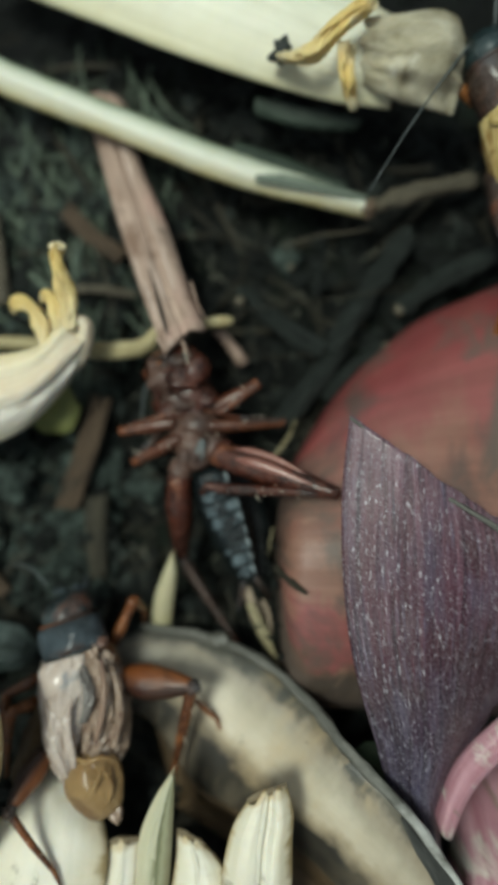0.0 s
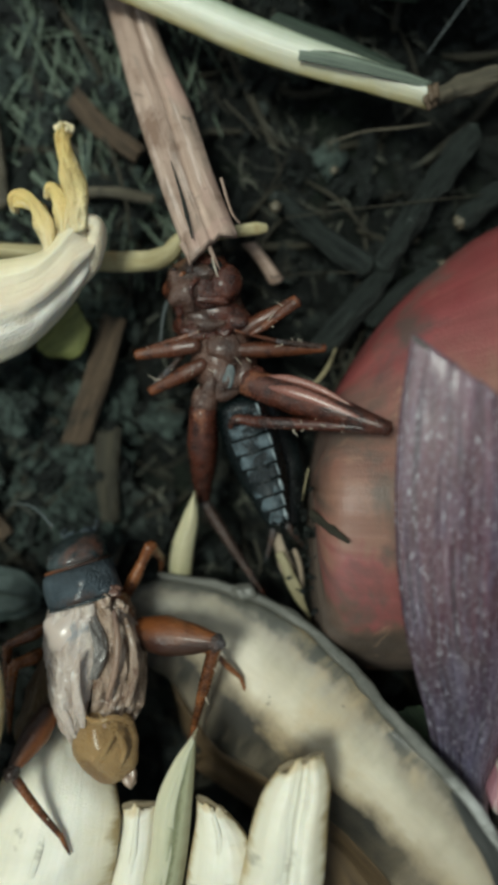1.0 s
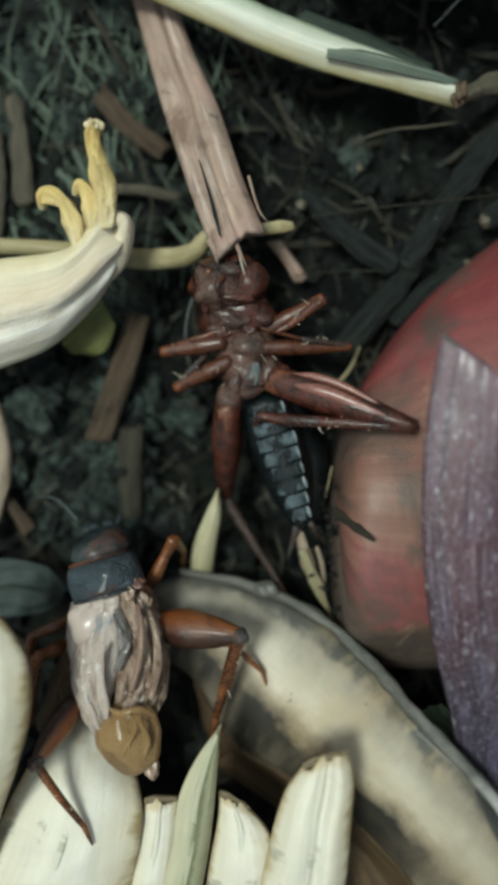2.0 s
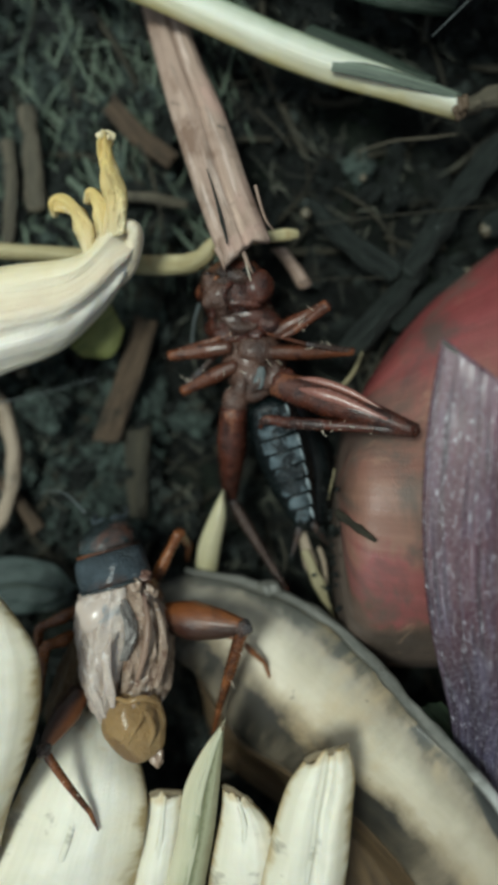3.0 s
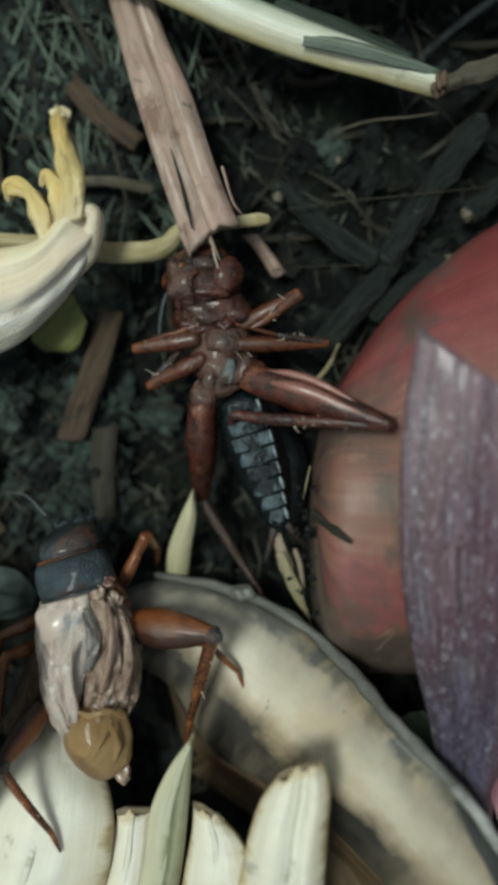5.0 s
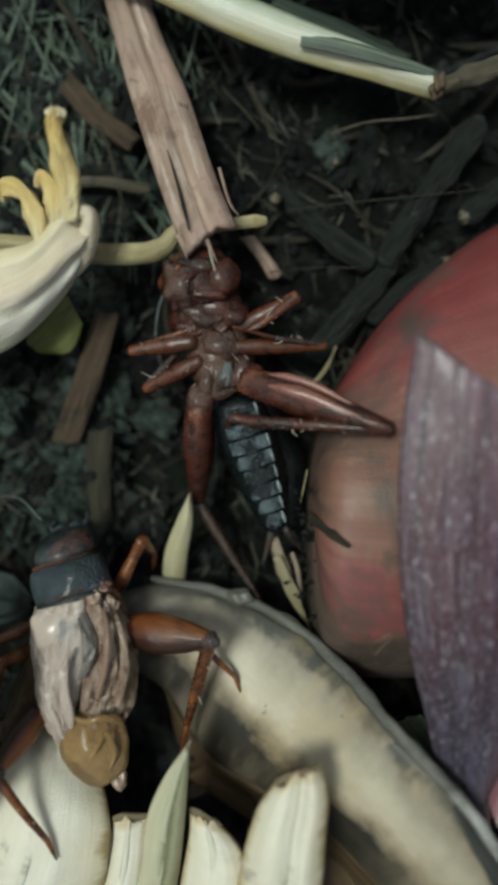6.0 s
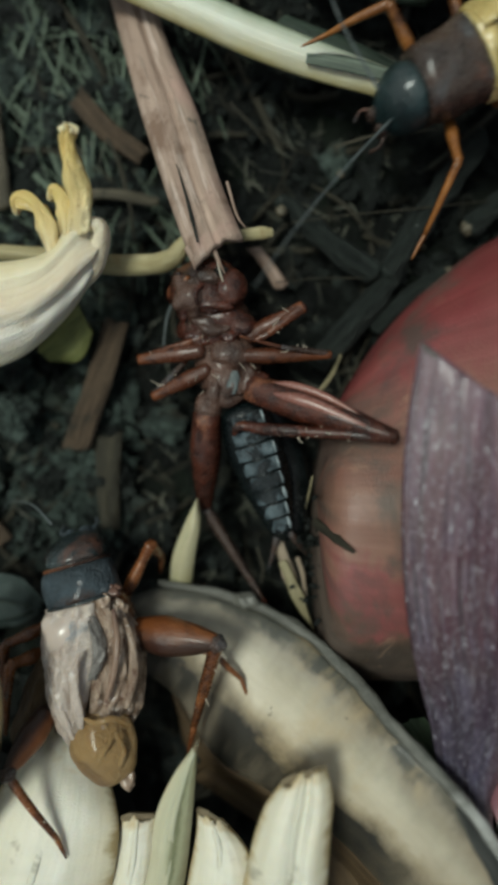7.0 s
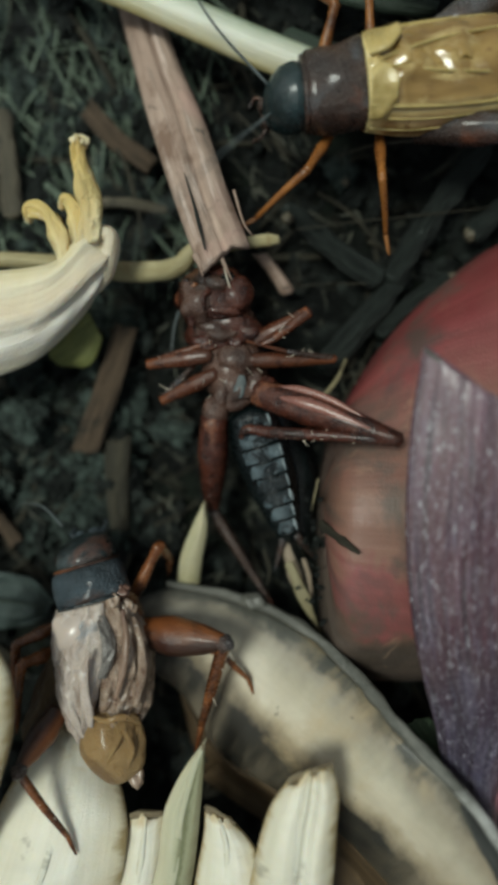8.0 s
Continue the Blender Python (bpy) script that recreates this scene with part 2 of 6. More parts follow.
FIBRE = surface("root_fibre", (0.0432, 0.0454, 0.0346), (0.216, 0.216, 0.162), "object", (0.4, 0.4, 0.4), (0.4, 0.7), 0.3, 0.05)
STRAW = surface("dry_straw", (0.2, 0.17, 0.09), (0.42, 0.37, 0.22), "grain", (2, 0.1, 1), (0.4, 0.6), 0.4, 0.1)
# insects
REDBROWN = surface("red_brown_shell", (0.0207, 0.00531, 0.00295), (0.13, 0.033, 0.0153), "object", (0.8, 0.8, 0.8), (0.12, 0.32), 0.9, 0.1, coat=0.25, specular=0.5,
                   spots=(((0.3, 0.12, 0.06), 0.5, 0.6, 0.75), ((0.012, 0.006, 0.0045), 0.4, 0.5, 0.66)))
SHANK = surface("amber_leg", (0.08, 0.024, 0.008), (0.34, 0.125, 0.04), "object", (0.5, 0.5, 0.5), (0.18, 0.36), 0.3, 0.05, coat=0.3,
                spots=(((0.025, 0.01, 0.006), 0.4, 0.5, 0.66),))
STERNUM = surface("dull_plate", (0.034, 0.0163, 0.0109), (0.136, 0.0714, 0.0503), "object", (0.7, 0.7, 0.7), (0.2, 0.4), 0.6, 0.1, coat=0.2,
                  spots=(((0.03, 0.012, 0.008), 0.4, 0.56, 0.7), ((0.28, 0.18, 0.14), 0.35, 0.62, 0.76)))
BLUEDULL = surface("dull_blue_plate", (0.05, 0.06, 0.06), (0.15, 0.175, 0.175), "object", (0.6, 0.6, 0.6), (0.35, 0.5), 0.5, 0.08)
BLUEPLATE = surface("blue_grey_plate", (0.008, 0.014, 0.017), (0.17, 0.22, 0.245), "object", (0.7, 0.7, 0.7), (0.1, 0.24), 1.0, 0.15, coat=0.2, specular=0.5,
                    spots=(((0.003, 0.005, 0.006), 0.6, 0.47, 0.53),))
BLACK = surface("black_shell", (0.0015, 0.003, 0.0032), (0.007, 0.012, 0.013), "object", (0.5, 0.5, 0.5), (0.16, 0.34), 0.5, 0.06, coat=0.15, specular=0.35)
SLATE = surface("slate_shell", (0.01, 0.016, 0.02), (0.1, 0.135, 0.16), "object", (0.4, 0.35, 0.35), (0.28, 0.5), 0.9, 0.2, coat=0.15,
                spots=(((0.07, 0.034, 0.022), 0.45, 0.52, 0.64), ((0.24, 0.26, 0.28), 0.5, 0.64, 0.74), ((0.006, 0.009, 0.01), 0.4, 0.58, 0.68)))
DARKBROWN = surface("dark_brown_shell", (0.018, 0.011, 0.008), (0.09, 0.052, 0.038), "object", (0.6, 0.4, 0.5), (0.18, 0.36), 0.6, 0.12, coat=0.3,
                    spots=(((0.09, 0.1, 0.11), 0.3, 0.55, 0.7), ((0.16, 0.05, 0.022), 0.25, 0.58, 0.72), ((0.012, 0.009, 0.008), 0.4, 0.6, 0.7)))
PALEWING = surface("pale_wing", (0.55, 0.46, 0.4), (1, 1, 1), "grain", (0.9, 0.16, 1), (0.2, 0.4), 0.4, 0.06, coat=0.3, sss=0.15,
                   across=((0.0, (0.5, 0.4, 0.3)), (0.25, (0.66, 0.56, 0.48)), (0.45, (0.4, 0.34, 0.3)), (0.54, (0.15, 0.16, 0.165)), (0.64, (0.4, 0.3, 0.22)), (0.85, (0.34, 0.22, 0.14)), (1.0, (0.22, 0.13, 0.07))),
                   spots=(((0.17, 0.09, 0.05), 0.6, 0.54, 0.68), ((0.8, 0.74, 0.68), 0.3, 0.6, 0.74), ((0.12, 0.13, 0.14), 0.5, 0.6, 0.72)))
DARKFOLD = surface("brown_fold", (0.13, 0.07, 0.045), (0.4, 0.27, 0.19), "grain", (1.0, 0.3, 1), (0.25, 0.45), 0.5, 0.1, coat=0.2, spots=(((0.1, 0.04, 0.03), 0.5, 0.54, 0.66),))
AMBERSAC = surface("amber_wing", (0.26, 0.15, 0.055), (0.46, 0.3, 0.13), "object", (0.3, 0.3, 0.3), (0.25, 0.45), 0.8, 0.25, coat=0.2, sss=0.3,
                   spots=(((0.2, 0.11, 0.04), 0.3, 0.54, 0.62), ((0.56, 0.44, 0.26), 0.22, 0.57, 0.66)))
GOLDWING = surface("golden_wing", (0.6, 0.54, 0.44), (1, 1, 1), "grain", (1.0, 0.12, 1), (0.08, 0.2), 0.2, 0.05, coat=1.0, sss=0.08,
                   across=((0.0, (0.5, 0.33, 0.1)), (0.25, (0.3, 0.18, 0.05)), (0.48, (0.42, 0.27, 0.09)), (0.6, (0.72, 0.55, 0.25)), (0.78, (0.62, 0.44, 0.17)), (0.9, (0.28, 0.14, 0.035)), (1.0, (0.66, 0.5, 0.22))),
                   spots=(((0.7, 0.54, 0.24), (0.4, 0.18), 0.54, 0.64), ((0.2, 0.11, 0.03), (0.8, 0.5), 0.62, 0.7)), smear=(((0.8, 0.64, 0.28), -0.06, 0.16),))
COLLAR = surface("yellow_collar", (0.4, 0.29, 0.09), (0.66, 0.51, 0.2), "grain", (0.6, 0.3, 1), (0.2, 0.4), 0.4, 0.1, sss=0.2, coat=0.4)
DULLGREEN = surface("dull_green_leaf", (0.05, 0.085, 0.045), (0.16, 0.22, 0.13), "grain", (1.5, 0.1, 1), (0.4, 0.6), 0.5, 0.1)
DARKLEAF = surface("dark_green_leaf", (0.015, 0.024, 0.016), (0.06, 0.085, 0.06), "grain", (1.5, 0.1, 1), (0.4, 0.6), 0.5, 0.1)
SLIVER = surface("dried_sliver", (0.03, 0.045, 0.034), (0.34, 0.4, 0.31), "grain", (2.2, 0.05, 1), (0.4, 0.6), 0.5, 0.1)
THIGH = surface("two_toned_thigh", (0.55, 0.45, 0.4), (1, 1, 1), "grain", (0.8, 0.3, 1), (0.25, 0.45), 0.4, 0.08, coat=0.15,
                across=((0.0, (0.035, 0.012, 0.008)), (0.22, (0.05, 0.016, 0.009)), (0.33, (0.24, 0.08, 0.022)), (0.55, (0.32, 0.11, 0.032)), (0.75, (0.05, 0.016, 0.009)), (1.0, (0.035, 0.012, 0.008))),
                spots=(((0.02, 0.008, 0.006), 0.4, 0.58, 0.7),))
HEADBROWN = surface("brown_black_shell", (0.006, 0.011, 0.012), (0.05, 0.07, 0.074), "object", (0.4, 0.4, 0.4), (0.14, 0.3), 0.6, 0.12, coat=0.4,
                    spots=(((0.12, 0.05, 0.032), 0.35, 0.54, 0.66), ((0.2, 0.2, 0.19), 0.4, 0.64, 0.72)))
TEALHEAD = surface("teal_black_shell", (0.004, 0.012, 0.013), (0.024, 0.052, 0.056), "object", (0.4, 0.4, 0.4), (0.14, 0.3), 0.5, 0.1, coat=0.3, specular=0.5,
                   spots=(((0.002, 0.004, 0.0045), 0.3, 0.52, 0.66), ((0.05, 0.09, 0.1), 0.3, 0.62, 0.74)))
FEELER = surface("dark_feeler", (0.04, 0.05, 0.05), (0.13, 0.15, 0.15), "object", (1, 1, 1), (0.3, 0.5), 0.3, 0.05)
AMBERLEG = surface("amber_tipped_leg", (0.6, 0.5, 0.45), (1, 1, 1), "grain", (1.2, 0.5, 1), (0.14, 0.32), 0.5, 0.06, coat=0.3,
                   along=((0.0, (0.09, 0.03, 0.016)), (0.6, (0.13, 0.038, 0.015)), (1.0, (0.19, 0.055, 0.016))), spots=(((0.03, 0.011, 0.007), 0.7, 0.5, 0.64),))
# pink of the thigh's highlight, as a colour of its own
PINKSHEEN = surface("painted_thigh_sheen", (0.15, 0.05, 0.038), (0.36, 0.17, 0.13), "grain", (1.6, 0.3, 1), (0.18, 0.36), 0.4, 0.06, coat=0.3)
# pale colour for the gloss lines drawn on the belly plates
GLINTPLATE = surface("plate_glint", (0.1, 0.13, 0.14), (0.36, 0.42, 0.44), "object", (0.8, 0.8, 0.8), (0.1, 0.25), 0.6, 0.08, coat=0.5)
GOLDLEG = surface("orange_leg", (0.15, 0.05, 0.012), (0.4, 0.16, 0.036), "object", (0.6, 0.6, 0.6), (0.2, 0.4), 0.4, 0.06, coat=0.2, spots=(((0.06, 0.022, 0.01), 0.35, 0.56, 0.68),))
WINGWHITE = surface("white_crumpled_wing", (0.336, 0.246, 0.19), (0.829, 0.728, 0.65), "grain", (1.1, 0.25, 1), (0.2, 0.42), 0.6, 0.12, coat=0.25, sss=0.2,
                    spots=(((0.26, 0.16, 0.1), (1.5, 0.5), 0.6, 0.7), ((0.92, 0.88, 0.84), 0.4, 0.56, 0.68), ((0.3, 0.31, 0.32), 0.35, 0.62, 0.7)))
WINGBROWN = surface("brown_crumpled_wing", (0.15, 0.085, 0.05), (0.56, 0.43, 0.33), "grain", (1.5, 0.5, 1), (0.2, 0.42), 0.8, 0.15, coat=0.3, sss=0.15,
                    spots=(((0.12, 0.055, 0.03), (1.6, 0.9), 0.56, 0.66), ((0.76, 0.68, 0.6), 0.6, 0.6, 0.7)))
WINGGREY = surface("grey_wing_gap", (0.1, 0.092, 0.085), (0.34, 0.31, 0.28), "grain", (1.2, 0.4, 1), (0.15, 0.35), 0.6, 0.12, coat=0.4,
                   spots=(((0.2, 0.13, 0.09), 0.5, 0.58, 0.68),))
PINKSTRAW = surface("pinkish_straw", (0.24, 0.18, 0.12), (0.5, 0.41, 0.31), "grain", (1.6, 0.1, 1), (0.4, 0.6), 0.5, 0.1, spots=(((0.12, 0.09, 0.06), 0.4, 0.58, 0.7),))
TEALLEAF = surface("grey_green_leaf", (0.021, 0.035, 0.0315), (0.07, 0.0945, 0.0854), "grain", (0.8, 0.2, 1), (0.3, 0.5), 0.5, 0.15)
BRISTLE = surface("pale_bristle", (0.4, 0.34, 0.26), (0.7, 0.62, 0.5), "object", (1, 1, 1), (0.3, 0.5), 0.2, 0.05)


# ---- builders (millimetres) ----
def part(name, bm, mat, parent=None, label="", m=None, smooth=True):
    """Links a bmesh, given in millimetres, as one mesh object under a thing or a part."""
    bm.transform(Matrix.Scale(MM, 4))
    me = bpy.data.meshes.new(name)
    bm.to_mesh(me)
    bm.free()
    me.materials.append(mat)
    me.polygons.foreach_set("use_smooth", [smooth] * len(me.polygons))
    ob = new(name, me)
    if parent:
        ob.parent = parent
    if m:
        ob.matrix_basis = m
    return tagged(ob, label)


def thing(name, label, category, group="", at=(0, 0, 0), turn=(0, 0, 0)):
    ob = new(name)
    ob.empty_display_size = 0.002
    ob.matrix_basis = pose(at[0] * MM, at[1] * MM, at[2] * MM, *turn)
    return tagged(ob, label, category, group)


def spline(points, n):
    """n + 1 places along a smooth line through the points."""
    p = [Vector(q) for q in points]
    p = [2 * p[0] - p[1], *p, 2 * p[-1] - p[-2]]
    out = []
    for i in range(n + 1):
        s = i / n * (len(p) - 3)
        k = min(int(s), len(p) - 4)
        s -= k
        a, b, c, d = p[k:k + 4]
        out.append(0.5 * (2 * b + (c - a) * s + (2 * a - 5 * b + 4 * c - d) * s * s + (3 * b - a - 3 * c + d) * s ** 3))
    return out


def lerp_list(values, s):
    s = max(0.0, min(1.0, s)) * (len(values) - 1)
    k = min(int(s), len(values) - 2)
    return values[k] + (values[k + 1] - values[k]) * (s - k)


def gridded(rows, uvs, close=False):
    """A bmesh from a grid of places with two uv layers."""
    bm = bmesh.new()
    grain, across = bm.loops.layers.uv.new("grain"), bm.loops.layers.uv.new("across")
    verts = [[bm.verts.new(p) for p in row] for row in rows]
    for i in range(len(rows) - 1):
        count = len(rows[i])
        for j in range(count if close else count - 1):
            quad = [(i, j), (i, j + 1), (i + 1, j + 1), (i + 1, j)]
            f = bm.faces.new([verts[a][b % count] for a, b in quad])
            for loop, (a, b) in zip(f.loops, quad):
                loop[grain].uv, loop[across].uv = uvs(a, b)
    return bm, verts


def strip(rail_a, rail_b, bulge=0.0, thick=0.25, wave=0.0, freq=0.25, nu=48, nv=16, seed=0, taper=0.0, profile=None, ragged=0.0, ribs=(0.0, 1), rungs=(0.0, 1)):
    """A thick curved sheet between two smooth rails. bulge: height of the arch across (a number, or a list along). profile: extra
    heights across. ragged: unevenness of both ends. ribs: height and number of lengthwise ribs. rungs: the same across, near the first rail."""
    a, b = spline(rail_a, nu), spline(rail_b, nu)
    bulges = bulge if isinstance(bulge, (list, tuple)) else [bulge, bulge]
    length = sum((a[i + 1] - a[i]).length + (b[i + 1] - b[i]).length for i in range(nu)) / 2
    width = sum((a[i] - b[i]).length for i in range(nu + 1)) / (nu + 1)
    top, under = [], []
    for i in range(nu + 1):
        u = i / nu
        way = (a[min(i + 1, nu)] - a[max(i - 1, 0)]) + (b[min(i + 1, nu)] - b[max(i - 1, 0)])
        side = b[i] - a[i]
        normal = way.cross(side).normalized()
        if normal.z < 0:
            normal = -normal
        row, low = [], []
        for j in range(nv + 1):
            v = j / nv
            p = a[i].lerp(b[i], v)
            h = lerp_list(bulges, u) * math.sin(math.pi * v) ** 0.8
            if profile:
                h += lerp_list(profile, v)
            q = Vector((v * width * freq + seed * 9.1, u * length * freq * 0.5, seed))
            h += wave * (noise.noise(q) + 0.5 * noise.noise(q * 2.7))
            h += ribs[0] * math.sin(2 * math.pi * (ribs[1] * v + 0.6 * noise.noise(Vector((v * 5, u * 2, seed)))))
            h += rungs[0] * math.sin(2 * math.pi * (rungs[1] * u + 0.8 * noise.noise(Vector((v * 3, u * 6, seed))))) * max(0.0, 1 - v / 0.65)
            p = p + normal * h
            if ragged and (i == 0 or i == nu):
                p = p + way.normalized() * ragged * (noise.noise(Vector((v * width * 0.7, seed, i))) + 0.3 * noise.noise(Vector((v * width * 2, seed, i))))
            t = thick * (0.35 + 0.65 * min(1.0, 5 * min(v, 1 - v, u + 0.05, 1.05 - u)))
            row.append(p)
            low.append(p - normal * t)
        top.append(row)
        under.append(low)
    loops = [row + low[::-1] for row, low in zip(top, under)]
    count = len(loops[0])

    def uvs(i, j):
        j %= count
        v = j / nv if j <= nv else (count - 1 - j) / nv
        return (v * width, i / nu * length), (v, i / nu)

    bm, verts = gridded(loops, uvs, close=True)
    for row in (verts[0], verts[-1]):
        for j in range(nv):
            bm.faces.new((row[j], row[j + 1], row[count - 2 - j], row[count - 1 - j]))
    bmesh.ops.recalc_face_normals(bm, faces=bm.faces)
    return bm


def tube(points, radii, sides=10, n=None, rough=0.0, seed=0, flat=1.0, bm=None):
    """A round-ended tube along a smooth line, with radii that change along it. flat: height over width."""
    n = n or max(6, 4 * (len(points) - 1))
    line = spline(points, n)
    length = sum((line[i + 1] - line[i]).length for i in range(n))
    rows = []
    for i, p in enumerate(line):
        way = (line[min(i + 1, n)] - line[max(i - 1, 0)]).normalized()
        side = way.cross(Vector((0, 0, 1)))
        side = side.normalized() if side.length > 1e-3 else Vector((1, 0, 0))
        up = side.cross(way)
        r = lerp_list(radii, i / n)
        row = []
        for j in range(sides):
            ang = 2 * math.pi * j / sides
            k = r * (1 + rough * noise.noise(Vector((math.cos(ang) * 1.3, math.sin(ang) * 1.3, i / n * length * 0.6 + seed * 5))))
            row.append(p + side * math.cos(ang) * k + up * math.sin(ang) * k * flat)
        rows.append(row)
    made, verts = gridded(rows, lambda i, j: ((j / sides * 2 * math.pi * radii[0], i / n * length), (j / sides, i / n)), close=True)
    for row, out in ((verts[0], line[0] * 1.0 - (line[1] - line[0]).normalized() * radii[0] * 0.5), (verts[-1], line[-1] + (line[-1] - line[-2]).normalized() * radii[-1] * 0.5)):
        tip = made.verts.new(out)
        for j in range(sides):
            made.faces.new((row[j], row[(j + 1) % sides], tip))
    bmesh.ops.recalc_face_normals(made, faces=made.faces)
    if bm is None:
        return made
    me = bpy.data.meshes.new("scratch")
    made.to_mesh(me)
    made.free()
    bm.from_mesh(me)
    bpy.data.meshes.remove(me)
    return bm


def loft(sections, sides=24, n=24, power=2.0, bump=0.0, seed=0, rings=0.0):
    """A closed body along y. sections: (y, centre x, half width, centre z, half height). rings: depth of grooves at each section."""
    rows = []
    table = [[s[k] for s in sections] for k in range(5)]
    pts = spline([(s[0], s[1], s[3]) for s in sections], n)
    for i in range(n + 1):
        u = i / n
        hw, hh = max(0.02, lerp_list(table[2], u)), max(0.02, lerp_list(table[4], u))
        # a rounder run of sizes between the sections
        s = u * (len(sections) - 1)
        groove = rings * math.exp(-((s - round(s)) / 0.16) ** 2) if 0.5 < s < len(sections) - 1.5 else 0.0
        row = []
        for j in range(sides):
            ang = 2 * math.pi * j / sides
            c, q = math.cos(ang), math.sin(ang)
            x = math.copysign(abs(c) ** (2 / power), c) * (hw - groove)
            z = math.copysign(abs(q) ** (2 / power), q) * (hh - groove)
            k = 1 + bump * noise.noise(Vector((x * 0.6, pts[i].x * 0.6, z * 0.6 + seed * 3)))
            row.append((pts[i].y + x * k, pts[i].x, pts[i].z + z * k))
        rows.append(row)
    bm, verts = gridded(rows, lambda i, j: ((j / sides * 8, i / n * 8), (j / sides, i / n)), close=True)
    for row in (verts[0], verts[-1]):
        mid = sum((v.co for v in row), Vector()) / len(row)
        tip = bm.verts.new(mid)
        for j in range(sides):
            bm.faces.new((row[j], row[(j + 1) % sides], tip))
    bmesh.ops.recalc_face_normals(bm, faces=bm.faces)
    return bm


def lump(at, size, seed=0, rough=0.3, sub=2, bm=None, turn=0.0):
    """An uneven rounded lump."""
    made = bm or bmesh.new()
    first = len(made.verts)
    bmesh.ops.create_icosphere(made, subdivisions=sub, radius=1.0)
    made.verts.ensure_lookup_table()
    spin = Matrix.Rotation(turn, 3, "Z")
    for v in made.verts[first:]:
        k = 1 + rough * noise.noise(v.co * 1.4 + Vector((seed * 3.7, seed, 0)))
        v.co = spin @ Vector((v.co.x * size[0] * k, v.co.y * size[1] * k, v.co.z * size[2] * k)) + Vector(at)
    return made


def ball(sub):
    bm = bmesh.new()
    bmesh.ops.create_icosphere(bm, subdivisions=sub, radius=1.0)
    bm.verts.index_update()
    out = [v.co.copy() for v in bm.verts], [[v.index for v in f.verts] for f in bm.faces]
    bm.free()
    return out


def heap(name, rows, mat, smooth=False):
    """Many rough crumbs in one mesh. rows: place, size, seed, roughness, fineness, turn."""
    shapes = {k: ball(k) for k in {row[4] for row in rows}}
    points, faces = [], []
    for at, size, seed, rough, sub, turn in rows:
        spin, at, first = Matrix.Rotation(turn, 3, "Z"), Vector(at), len(points)
        shift = Vector((seed * 3.7, seed, seed * 0.3))
        for v in shapes[sub][0]:
            k = 1 + rough * (noise.noise(v * 1.4 + shift) + 0.6 * noise.noise(v * 3.9 + shift))
            points.append((spin @ Vector((v.x * size[0] * k, v.y * size[1] * k, v.z * size[2] * k)) + at) * MM)
        faces += [[i + first for i in f] for f in shapes[sub][1]]
    me = bpy.data.meshes.new(name)
    me.from_pydata(points, [], faces)
    me.materials.append(mat)
    me.polygons.foreach_set("use_smooth", [smooth] * len(faces))
    return new(name, me)


# ---- ground ----
def soil_height(x, y):
    p = Vector((x, y, 0))
    near = max(0.0, 1 - math.hypot(x, y) / 140)
    h = 1.3 * noise.noise(p * 0.09) + 1.3 * noise.noise(p * 0.26 + Vector((5, 0, 0)))
    h += near * (0.9 * noise.noise(p * 0.6) + 0.5 * noise.noise(p * 1.5))
    return h - 1.3 - 1.0 * math.exp(-((x - 9) ** 2 + (y - 20) ** 2) / 90) - 1.5 * math.exp(-((x + 2) ** 2 + (y + 5) ** 2) / 50)


